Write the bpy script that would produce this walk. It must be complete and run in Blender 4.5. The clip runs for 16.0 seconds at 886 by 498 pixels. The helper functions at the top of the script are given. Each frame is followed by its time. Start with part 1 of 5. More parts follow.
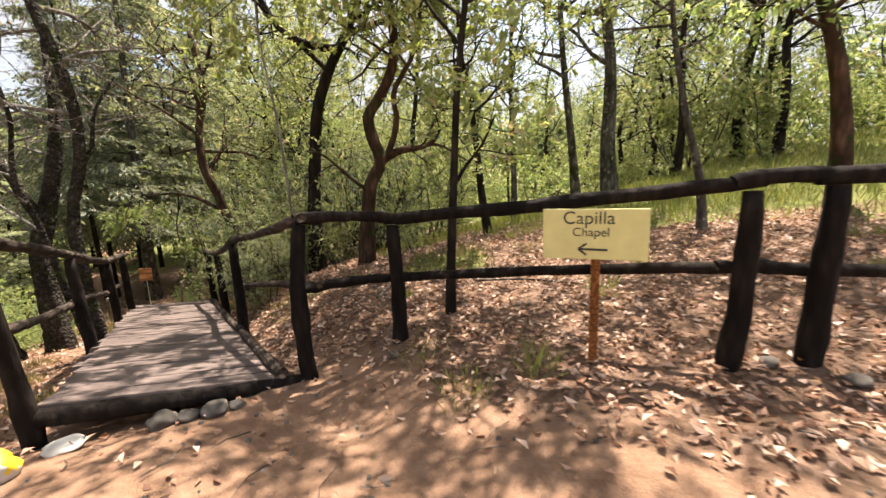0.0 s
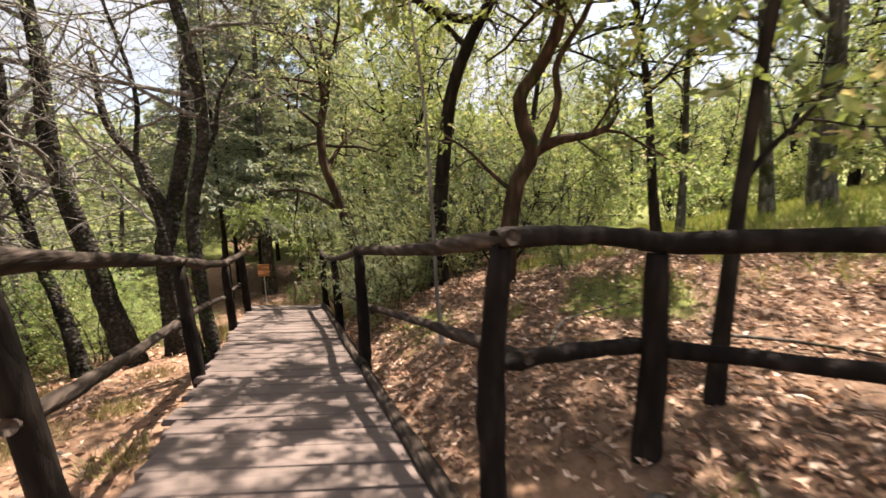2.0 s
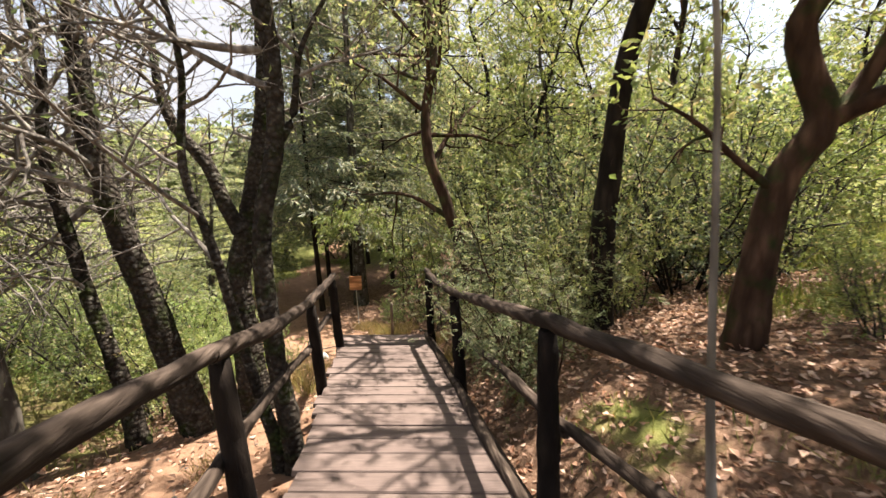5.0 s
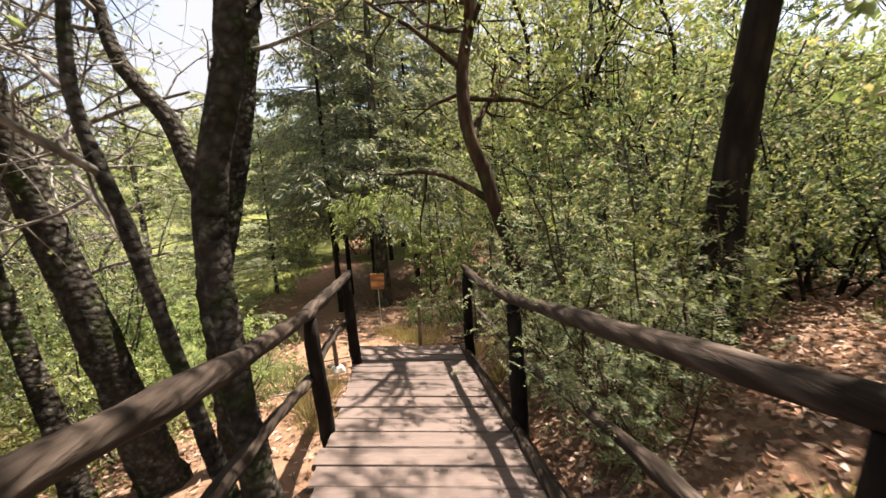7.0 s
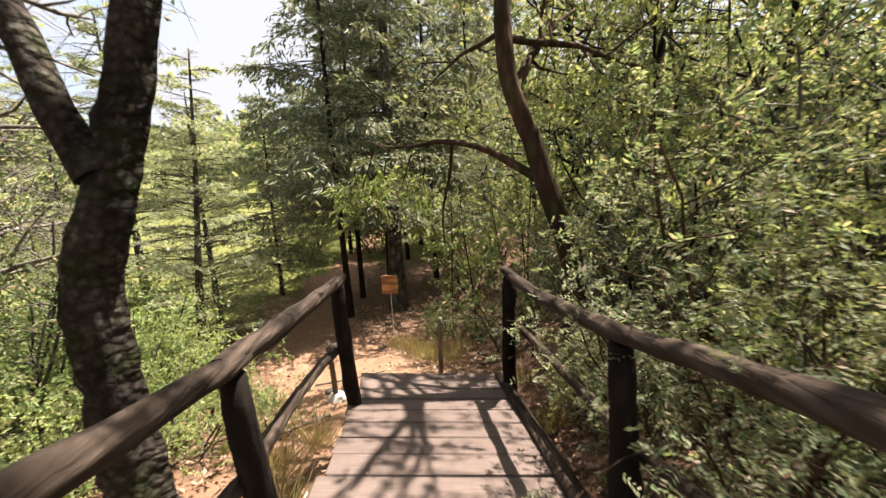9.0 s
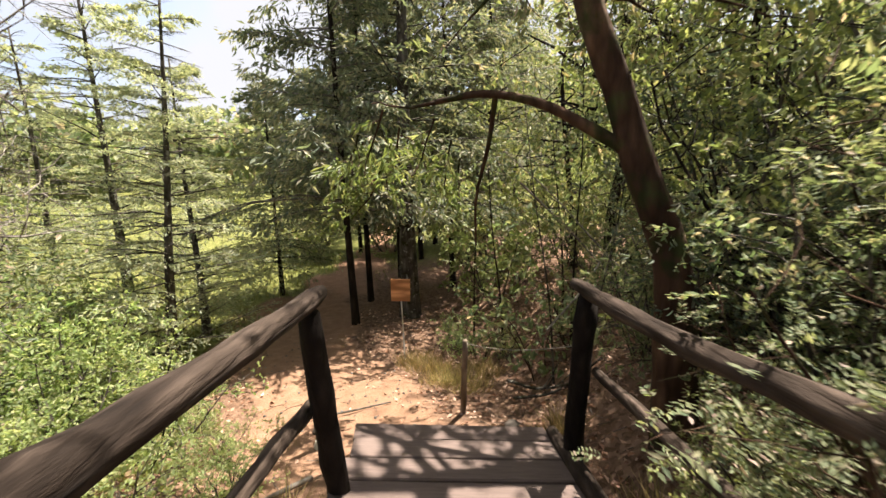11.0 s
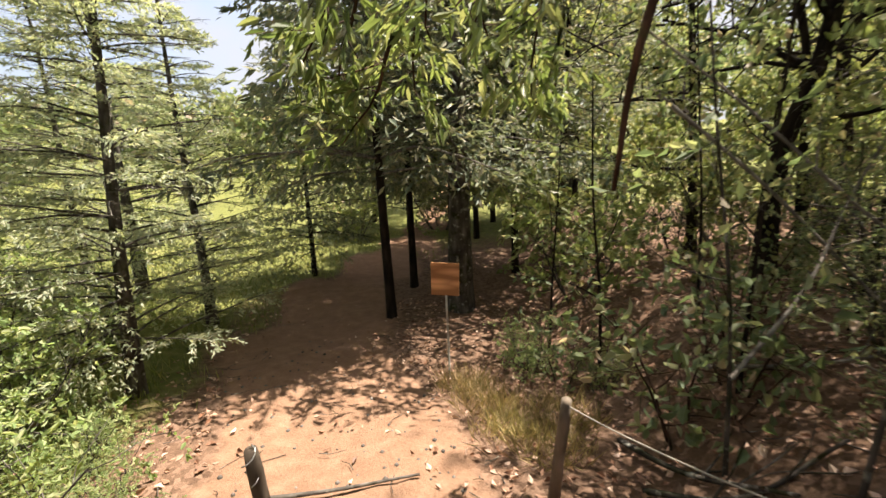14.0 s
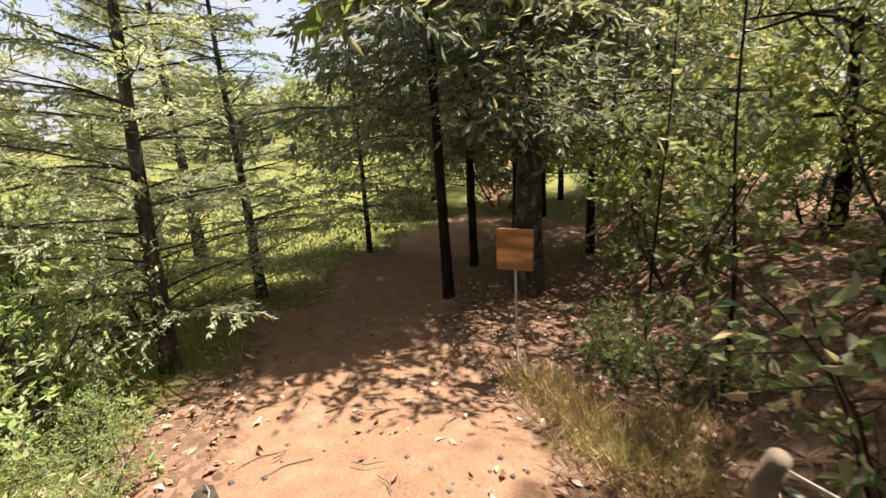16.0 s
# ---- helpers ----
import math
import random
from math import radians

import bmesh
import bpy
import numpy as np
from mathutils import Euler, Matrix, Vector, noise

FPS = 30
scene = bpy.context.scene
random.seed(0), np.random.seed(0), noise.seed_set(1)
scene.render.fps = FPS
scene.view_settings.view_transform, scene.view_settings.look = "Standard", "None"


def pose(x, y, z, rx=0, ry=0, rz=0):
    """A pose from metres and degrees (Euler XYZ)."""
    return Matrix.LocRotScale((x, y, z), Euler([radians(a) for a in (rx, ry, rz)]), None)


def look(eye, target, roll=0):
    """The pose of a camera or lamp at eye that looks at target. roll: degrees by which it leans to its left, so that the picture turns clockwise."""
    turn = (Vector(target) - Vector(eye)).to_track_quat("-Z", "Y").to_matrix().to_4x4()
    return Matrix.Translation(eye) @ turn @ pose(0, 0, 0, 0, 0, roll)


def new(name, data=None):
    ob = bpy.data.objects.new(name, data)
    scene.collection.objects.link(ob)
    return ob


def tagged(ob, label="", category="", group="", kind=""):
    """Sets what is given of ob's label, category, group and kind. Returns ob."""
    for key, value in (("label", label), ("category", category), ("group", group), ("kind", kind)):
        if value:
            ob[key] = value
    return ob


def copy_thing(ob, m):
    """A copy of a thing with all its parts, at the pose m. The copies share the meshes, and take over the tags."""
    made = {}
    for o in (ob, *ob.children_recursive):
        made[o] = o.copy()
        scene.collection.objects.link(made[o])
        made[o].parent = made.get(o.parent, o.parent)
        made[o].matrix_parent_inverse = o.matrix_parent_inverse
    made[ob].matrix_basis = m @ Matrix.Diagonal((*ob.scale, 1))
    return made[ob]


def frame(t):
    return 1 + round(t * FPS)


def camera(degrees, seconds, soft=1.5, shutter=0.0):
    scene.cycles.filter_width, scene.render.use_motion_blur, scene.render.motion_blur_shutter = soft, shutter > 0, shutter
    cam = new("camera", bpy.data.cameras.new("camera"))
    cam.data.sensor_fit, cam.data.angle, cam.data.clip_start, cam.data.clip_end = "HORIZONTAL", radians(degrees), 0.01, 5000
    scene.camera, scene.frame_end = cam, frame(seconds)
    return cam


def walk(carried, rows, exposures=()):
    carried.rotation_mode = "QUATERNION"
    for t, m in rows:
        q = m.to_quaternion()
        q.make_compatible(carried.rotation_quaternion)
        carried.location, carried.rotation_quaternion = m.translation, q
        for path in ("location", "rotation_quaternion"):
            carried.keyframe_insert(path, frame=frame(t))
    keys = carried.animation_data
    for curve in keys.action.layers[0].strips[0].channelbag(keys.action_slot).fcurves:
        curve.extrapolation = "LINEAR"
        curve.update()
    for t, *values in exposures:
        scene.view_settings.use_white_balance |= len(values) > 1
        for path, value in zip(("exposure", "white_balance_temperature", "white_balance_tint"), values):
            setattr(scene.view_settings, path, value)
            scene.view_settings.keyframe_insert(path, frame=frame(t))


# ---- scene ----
cam = camera(96.7, 16.0, 1.5, 0.5)
# seconds, place, turn to the left, tilt up and lean, in degrees
PATH = [
    (0, (0.062, -2.995, 1.378), -34.80, -9.94, -1.32),
    (0.5, (0.058, -2.636, 1.350), -33.31, -10.09, -0.99),
    (1, (0.050, -2.238, 1.357), -29.65, -10.16, -0.52),
    (1.5, (0.091, -1.788, 1.349), -25.49, -9.86, -0.34),
    (2, (0.037, -1.355, 1.340), -21.77, -9.50, -0.42),
    (2.5, (-0.016, -0.939, 1.429), -18.84, -9.34, -0.61),
    (3, (-0.030, -0.519, 1.402), -15.72, -9.04, -1.19),
    (3.5, (-0.064, -0.182, 1.434), -13.63, -9.61, -1.52),
    (4, (-0.133, 0.128, 1.483), -12.29, -9.86, -1.79),
    (6.5, (-0.138, 1.632, 1.171), -7.57, -10.00, -2.59),
    (7, (-0.158, 1.943, 1.134), -6.80, -10.27, -2.75),
    (7.5, (-0.158, 2.277, 1.080), -5.98, -10.38, -2.07),
    (8, (-0.136, 2.600, 1.027), -5.31, -10.40, -2.02),
    (8.5, (-0.181, 2.902, 0.939), -4.84, -10.03, -2.68),
    (9, (-0.134, 3.234, 0.871), -4.22, -10.19, -2.83),
    (11.5, (-0.210, 4.714, 0.605), -1.97, -10.16, -1.48),
    (12, (-0.175, 5.040, 0.540), -1.25, -10.78, -1.66),
    (12.5, (-0.222, 5.355, 0.498), -0.43, -10.62, -1.41),
    (13, (-0.238, 5.640, 0.425), 1.59, -11.12, -1.68),
    (13.5, (-0.232, 6.005, 0.285), 2.79, -11.48, -1.68),
    (14, (-0.233, 6.287, 0.219), 5.81, -12.62, -2.02),
    (14.5, (-0.238, 6.537, 0.175), 9.49, -14.16, -2.33),
    (15, (-0.260, 6.704, 0.043), 11.36, -14.86, -2.63),
    (15.5, (-0.300, 6.840, -0.024), 12.44, -14.88, -2.77),
    (16, (-0.387, 6.991, -0.121), 14.74, -14.47, -3.23),
]


def view(eye, turn, tilt, lean):
    a, b = radians(turn), radians(tilt)
    way = Vector((-math.sin(a) * math.cos(b), math.cos(a) * math.cos(b), math.sin(b)))
    return look(eye, Vector(eye) + way, lean)


walk(cam, [(t, view(eye, turn, tilt, lean)) for t, eye, turn, tilt, lean in PATH], [(0.0, 2.03), (9.0, 2.03), (13.0, 1.96), (16.0, 1.87)])

# world: a clear sky with one high sun
SUN_EL, SUN_AZ = 70.0, 50.0          # degrees; azimuth from +y towards +x
world = bpy.data.worlds.new("world")
scene.world = world
world.use_nodes = True
wn = world.node_tree.nodes
sky = wn.new("ShaderNodeTexSky")
sky.sky_type = "NISHITA"
sky.sun_disc = False
sky.sun_elevation = radians(SUN_EL)
sky.sun_rotation = radians(SUN_AZ)
sky.air_density, sky.dust_density, sky.ozone_density = 1.0, 5.0, 1.0
wn["Background"].inputs["Strength"].default_value = 0.085
wl = world.node_tree.links
cloud_at = wn.new("ShaderNodeTexCoord")
cloud = wn.new("ShaderNodeTexNoise")
cloud.inputs["Scale"].default_value, cloud.inputs["Detail"].default_value = 2.2, 6
wl.new(cloud_at.outputs["Generated"], cloud.inputs["Vector"])
cover = wn.new("ShaderNodeValToRGB")
cover.color_ramp.elements[0].position, cover.color_ramp.elements[1].position = 0.36, 0.54
wl.new(cloud.outputs["Fac"], cover.inputs["Fac"])
veil = wn.new("ShaderNodeMix")
veil.data_type = "RGBA"
veil.inputs[7].default_value = (2.8, 2.8, 3.0, 1)
wl.new(cover.outputs["Color"], veil.inputs["Factor"])
wl.new(sky.outputs["Color"], veil.inputs[6])
wl.new(veil.outputs[2], wn["Background"].inputs["Color"])
sun_data = bpy.data.lights.new("sun", "SUN")
sun_data.energy, sun_data.angle, sun_data.color = 5.0, radians(0.7), (1.0, 0.89, 0.77)
sun = new("sun", sun_data)
_e, _a = radians(SUN_EL), radians(SUN_AZ)
sun.matrix_basis = look((0, 0, 30), (-30 * math.sin(_a) * math.cos(_e), -30 * math.cos(_a) * math.cos(_e), 30 - 30 * math.sin(_e)))

# ------------------------------------------------------------------ materials


def nodes_of(name):
    m = bpy.data.materials.new(name)
    m.use_nodes = True
    nt = m.node_tree
    return m, nt, nt.nodes["Principled BSDF"], nt.nodes["Material Output"]


def ramp(nt, fac, stops):
    r = nt.nodes.new("ShaderNodeValToRGB")
    e = r.color_ramp.elements
    while len(e) < len(stops):
        e.new(0.5)
    for el, (p, c) in zip(e, stops):
        el.position, el.color = p, (*c, 1)
    nt.links.new(fac, r.inputs["Fac"])
    return r.outputs["Color"]


def noise_tex(nt, scale, detail=4, vec=None, rough=0.55, kind="ShaderNodeTexNoise"):
    n = nt.nodes.new(kind)
    n.inputs["Scale"].default_value = scale
    if kind == "ShaderNodeTexNoise":
        n.inputs["Detail"].default_value = detail
        n.inputs["Roughness"].default_value = rough
    if vec is not None:
        nt.links.new(vec, n.inputs["Vector"])
    return n


def coords(nt, stretch=(1, 1, 1), space="Object"):
    tc = nt.nodes.new("ShaderNodeTexCoord")
    mp = nt.nodes.new("ShaderNodeMapping")
    mp.inputs["Scale"].default_value = stretch
    nt.links.new(tc.outputs[space], mp.inputs["Vector"])
    return mp.outputs["Vector"]


def mixed(nt, fac, a, b, blend="MIX"):
    m = nt.nodes.new("ShaderNodeMix")
    m.data_type, m.blend_type = "RGBA", blend
    for sock, v in ((m.inputs["Factor"], fac), (m.inputs[6], a), (m.inputs[7], b)):
        if isinstance(v, (int, float)):
            sock.default_value = v
        elif isinstance(v, tuple):
            sock.default_value = (*v, 1)
        else:
            nt.links.new(v, sock)
    return m.outputs[2]


def bumped(nt, height, bsdf, strength=0.4, dist=0.01):
    b = nt.nodes.new("ShaderNodeBump")
    b.inputs["Strength"].default_value, b.inputs["Distance"].default_value = strength, dist
    nt.links.new(height, b.inputs["Height"])
    nt.links.new(b.outputs["Normal"], bsdf.inputs["Normal"])


def bark(name, dark, mid, pale, scale=14, stretch=(1, 1, 0.25), strength=0.9, dist=0.02, moss=None, lichen=None):
    m, nt, b, _ = nodes_of(name)
    v = coords(nt, stretch)
    big = noise_tex(nt, 2.2, 3, coords(nt))
    fine = noise_tex(nt, scale, 6, v, 0.65)
    crack = noise_tex(nt, scale * 0.9, vec=v, kind="ShaderNodeTexVoronoi")
    col = ramp(nt, fine.outputs["Fac"], [(0.25, dark), (0.52, mid), (0.8, pale)])
    col = mixed(nt, 0.45, col, ramp(nt, big.outputs["Fac"], [(0.3, dark), (0.7, pale)]))
    if moss:
        mk = ramp(nt, noise_tex(nt, 5, 4, coords(nt)).outputs["Fac"], [(0.52, (0, 0, 0)), (0.66, (1, 1, 1))])
        col = mixed(nt, mk, col, moss)
    if lichen:
        mk = ramp(nt, noise_tex(nt, 11, 3, coords(nt)).outputs["Fac"], [(0.6, (0, 0, 0)), (0.68, (1, 1, 1))])
        col = mixed(nt, mk, col, lichen)
    b.inputs["Specular IOR Level"].default_value = 0.15
    deep = ramp(nt, crack.outputs["Distance"], [(0.12, (1, 1, 1)), (0.62, (0.3, 0.28, 0.26))])
    col = mixed(nt, 0.8, col, deep, "MULTIPLY")
    nt.links.new(col, b.inputs["Base Color"])
    b.inputs["Roughness"].default_value = 0.9
    inv = nt.nodes.new("ShaderNodeMath")
    inv.operation = "SUBTRACT"
    inv.inputs[0].default_value = 1.0
    nt.links.new(crack.outputs["Distance"], inv.inputs[1])
    h = mixed(nt, 0.55, fine.outputs["Fac"], inv.outputs[0])
    bumped(nt, h, b, strength, dist * 1.8)
    return m


def leafy(name, stops, through_light=0.5, gloss=0.55):
    """Leaf: every leaf takes its own tone; light passes through it."""
    m, nt, b, out = nodes_of(name)
    geo = nt.nodes.new("ShaderNodeNewGeometry")
    oi = nt.nodes.new("ShaderNodeObjectInfo")
    col = ramp(nt, geo.outputs["Random Per Island"], [(p, (r * 1.07, g, b_)) for p, (r, g, b_) in stops])
    patch = noise_tex(nt, 1.3, 2, coords(nt))
    hsv = nt.nodes.new("ShaderNodeHueSaturation")
    mr = nt.nodes.new("ShaderNodeMapRange")
    mr.inputs["From Min"].default_value, mr.inputs["From Max"].default_value = 0.3, 0.7
    mr.inputs["To Min"].default_value, mr.inputs["To Max"].default_value = 0.75, 1.25
    nt.links.new(patch.outputs["Fac"], mr.inputs["Value"])
    nt.links.new(mr.outputs["Result"], hsv.inputs["Value"])
    nt.links.new(col, hsv.inputs["Color"])
    hr = nt.nodes.new("ShaderNodeMapRange")
    hr.inputs["To Min"].default_value, hr.inputs["To Max"].default_value = 0.485, 0.515
    nt.links.new(oi.outputs["Random"], hr.inputs["Value"])
    nt.links.new(hr.outputs["Result"], hsv.inputs["Hue"])
    nt.links.new(hsv.outputs["Color"], b.inputs["Base Color"])
    b.inputs["Roughness"].default_value = gloss
    b.inputs["Specular IOR Level"].default_value = 0.3
    tr = nt.nodes.new("ShaderNodeBsdfTranslucent")
    bright = mixed(nt, 1.0, hsv.outputs["Color"], (1.3, 1.3, 0.8), "MULTIPLY")
    nt.links.new(bright, tr.inputs["Color"])
    mix = nt.nodes.new("ShaderNodeMixShader")
    mix.inputs["Fac"].default_value = through_light
    nt.links.new(b.outputs["BSDF"], mix.inputs[1])
    nt.links.new(tr.outputs["BSDF"], mix.inputs[2])
    nt.links.new(mix.outputs["Shader"], out.inputs["Surface"])
    return m


def plain(name, color, rough=0.6, metal=0.0, vary=0.15, scale=20):
    m, nt, b, _ = nodes_of(name)
    n = noise_tex(nt, scale, 5, coords(nt))
    lo = tuple(c * (1 - vary) for c in color)
    hi = tuple(min(1, c * (1 + vary)) for c in color)
    nt.links.new(ramp(nt, n.outputs["Fac"], [(0.3, lo), (0.7, hi)]), b.inputs["Base Color"])
    b.inputs["Roughness"].default_value, b.inputs["Metallic"].default_value = rough, metal
    bumped(nt, n.outputs["Fac"], b, 0.2, 0.003)
    return m


BARK_DARK = bark("bark_dark", (0.006, 0.005, 0.004), (0.024, 0.017, 0.012), (0.075, 0.055, 0.04))
BARK_BROWN = bark("bark_brown", (0.022, 0.012, 0.008), (0.085, 0.046, 0.028), (0.19, 0.115, 0.078), moss=(0.05, 0.06, 0.02))
BARK_GREY = bark("bark_grey", (0.016, 0.014, 0.012), (0.105, 0.09, 0.077), (0.3, 0.275, 0.24), 13, moss=(0.05, 0.055, 0.02), lichen=(0.36, 0.36, 0.31))
BARK_FLAKY = bark("bark_flaky", (0.005, 0.004, 0.003), (0.03, 0.024, 0.018), (0.2, 0.17, 0.14), 26, (0.9, 0.9, 1.0), 1.0, 0.05, moss=(0.045, 0.06, 0.016), lichen=(0.2, 0.19, 0.16))
BARK_PALE = bark("bark_pale", (0.16, 0.14, 0.12), (0.3, 0.27, 0.23), (0.42, 0.39, 0.34), 12)
TWIG_GREY = bark("twig_grey", (0.14, 0.125, 0.11), (0.3, 0.27, 0.24), (0.46, 0.43, 0.39), 20)
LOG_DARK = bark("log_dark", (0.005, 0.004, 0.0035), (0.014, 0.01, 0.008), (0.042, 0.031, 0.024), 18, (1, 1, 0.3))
LOG_BROWN = bark("log_brown", (0.012, 0.008, 0.006), (0.05, 0.036, 0.028), (0.19, 0.145, 0.117), 26, (1.2, 0.16, 1.2), 1.0, 0.014)

LEAF_LIGHT = leafy("leaf_light", [(0, (0.140, 0.190, 0.077)), (0.5, (0.231, 0.291, 0.106)), (0.85, (0.330, 0.378, 0.175)), (1, (0.430, 0.365, 0.245))], 0.34)
LEAF_MID = leafy("leaf_mid", [(0, (0.105, 0.155, 0.088)), (0.5, (0.18, 0.23, 0.12)), (0.9, (0.29, 0.31, 0.195)), (1, (0.412, 0.329, 0.286))])
LEAF_DARK = leafy("leaf_dark", [(0, (0.050, 0.081, 0.055)), (0.6, (0.090, 0.121, 0.079)), (1, (0.169, 0.178, 0.123))], 0.35, 0.5)
LEAF_FRESH = leafy("leaf_fresh", [(0, (0.10, 0.16, 0.06)), (0.6, (0.17, 0.24, 0.09)), (1, (0.27, 0.31, 0.16))], 0.42, 0.45)
LEAF_BRIGHT = leafy("leaf_bright", [(0, (0.17, 0.26, 0.11)), (0.6, (0.27, 0.36, 0.16)), (1, (0.39, 0.44, 0.25))], 0.55)
NEEDLE = leafy("needle", [(0, (0.085, 0.12, 0.085)), (0.6, (0.18, 0.215, 0.145)), (1, (0.34, 0.33, 0.24))], 0.42, 0.5)
NEEDLE_PALE = leafy("needle_pale", [(0, (0.20, 0.25, 0.17)), (0.6, (0.32, 0.37, 0.25)), (1, (0.43, 0.44, 0.33))], 0.48, 0.5)
GRASS_GREEN = leafy("grass_green", [(0, (0.10, 0.140, 0.034)), (0.6, (0.17, 0.195, 0.055)), (1, (0.30, 0.265, 0.120))], 0.35)
GRASS_DRY = leafy("grass_dry", [(0, (0.11, 0.115, 0.04)), (0.5, (0.22, 0.19, 0.085)), (1, (0.38, 0.31, 0.17))], 0.35, 0.6)
LITTER = leafy("leaf_litter", [(0, (0.095, 0.045, 0.026)), (0.35, (0.235, 0.126, 0.08)), (0.65, (0.36, 0.225, 0.16)), (1, (0.58, 0.45, 0.36))], 0.12, 0.5)

# ------------------------------------------------------------------ ground shape

CENTRE = ((-60, 0.5), (-8, 0.05), (-2, 0.0), (-0.2, -0.12), (0.2, -0.2), (2.5, -0.62), (4.7, -1.0), (6.4, -1.36), (7.2, -1.56), (8.5, -1.82), (10, -2.02),
          (13, -2.32), (20, -2.4), (40, -1.2), (80, 3.0), (400, 8.0))


def land(x, y):
    """Height of the ground, for arrays."""
    x, y = np.asarray(x, float), np.asarray(y, float)
    c = np.interp(y, [p[0] for p in CENTRE], [p[1] for p in CENTRE])
    gain = np.interp(y, [-4, 0, 2.5, 6, 9, 14], [0.25, 0.35, 0.9, 1.0, 1.1, 1.3])
    xr = np.maximum(x - 0.75, 0)
    right = 0.82 * (1 - np.exp(-xr * xr / (xr + 0.6) / 0.6)) * gain + 0.035 * np.maximum(x - 8, 0) * np.clip((y + 20) / 20, 0.2, 1)
    xl = np.maximum(-x - 3.0, 0)
    left = 0.05 * np.minimum(xl, 30)
    bank = np.interp(y, [-6, -1, 2, 4, 6, 9, 12], [0.14, 0.14, 0.12, 0.085, 0.07, 0.04, 0.02]) * np.clip(x - 2.8, 0, 14)
    bumps = 0.035 * np.sin(1.7 * x + 0.6 * y) * np.sin(1.3 * y - 0.4 * x) + 0.02 * np.sin(4.1 * x - 1.1) * np.sin(3.7 * y + 0.7)
    far = np.clip((np.hypot(x, y - 4) - 6) / 20, 0, 1)
    roll = 0.5 * far * np.sin(0.13 * x + 1.0) * np.sin(0.11 * y)
    return c + right + bank + left + bumps + roll


def land_at(x, y):
    return float(land(x, y))


def trail(y):
    """Middle and half width of the earth trail."""
    return (np.interp(y, [-9, -3, 0.2, 6.4, 7.6, 9, 11, 13, 16, 22], [1.0, -0.6, 0.0, -0.3, -0.95, -1.65, -2.5, -2.95, -2.7, -2.3]),
            np.interp(y, [-9, -3, 0, 6.5, 9, 13, 17, 22], [3.0, 2.4, 1.5, 1.2, 1.0, 1.05, 0.8, 0.5]))


def zones(x, y):
    """Shares of bare earth and of grass."""
    mid, half = trail(y)
    wob = 0.25 * np.sin(2.3 * y + 1.1 * x) + 0.15 * np.sin(5.1 * x + 2.0 * y)
    earth = np.clip((half - np.abs(x - mid) + wob) / 0.45 + 0.5, 0, 1)
    edge = np.interp(y, [-6.0, -2.65, -2.37, -1.98, -1.5, -0.91, 0.14, 0.3], [1.9, 1.9, 1.87, 1.87, 1.77, 1.57, 1.12, 0.75])
    start = np.clip((edge - x + 0.6 * wob) / 0.5 + 0.5, 0, 1) * np.clip((0.5 - y) / 0.5, 0, 1) * np.clip((x + 5 + 4 * wob + 1.2 * np.sin(0.9 * y)) / 3, 0, 1)
    earth = np.where((y > 0.3) & (y < 6.6), 0.75 * np.clip((0.2 - x) / 0.4, 0, 1) * np.clip((x + 2.6 + wob) / 0.8, 0, 1), earth)
    earth = np.where(y <= 0.3, start, earth)
    grass = np.clip((x - 5.2 - 0.35 * np.maximum(2 - y, 0) + 2 * wob) / 1.5, 0, 1) * np.clip((16 - x) / 6, 0, 1) * np.clip((y + 6) / 3, 0, 1) * np.clip((11 - y) / 4, 0, 1)
    lawn = np.clip((mid - half - 0.5 - x + wob) / 0.6, 0, 1) * np.clip((y - 7.8) / 1.2, 0, 1)
    green = np.clip((-2.4 - x + wob) / 0.8, 0, 1) * np.clip((y + 1) / 2, 0, 1) * 0.55
    deep = np.clip((np.hypot(x - 1, y - 4) - 11) / 5, 0, 1) * 0.75
    patch = np.clip(1.6 * np.sin(1.9 * x + 0.7 * y + 0.5) * np.sin(1.5 * y - 0.6 * x + 1.2) + 0.35 * np.sin(5.3 * x) * np.sin(4.7 * y) - 0.35, 0, 0.75)
    patch = patch * np.clip((x - 1.0) / 0.6, 0, 1) * np.clip((6 - x) / 1, 0, 1) * np.clip((y - 0.2) / 1, 0, 1) * np.clip((6 - y) / 2, 0, 1)
    return earth, np.clip(grass + lawn + green + deep + patch, 0, 1) * (1 - earth)


def fill_mesh(name, verts, quads, mats, smooth=True, attrs=None):
    """A mesh from arrays of corners and of four-cornered faces."""
    me = bpy.data.meshes.new(name)
    verts, quads = np.asarray(verts, np.float32), np.asarray(quads, np.int32)
    me.vertices.add(len(verts))
    me.vertices.foreach_set("co", verts.ravel())
    me.loops.add(quads.size)
    me.loops.foreach_set("vertex_index", quads.ravel())
    me.polygons.add(len(quads))
    k = quads.shape[1]
    me.polygons.foreach_set("loop_start", np.arange(0, quads.size, k, dtype=np.int32))
    me.polygons.foreach_set("use_smooth", np.full(len(quads), smooth))
    for key, values in (attrs or {}).items():
        me.attributes.new(key, "FLOAT", "POINT").data.foreach_set("value", np.asarray(values, np.float32))
    me.update(calc_edges=True)
    me.validate()
    me.materials.append(mats)
    return me


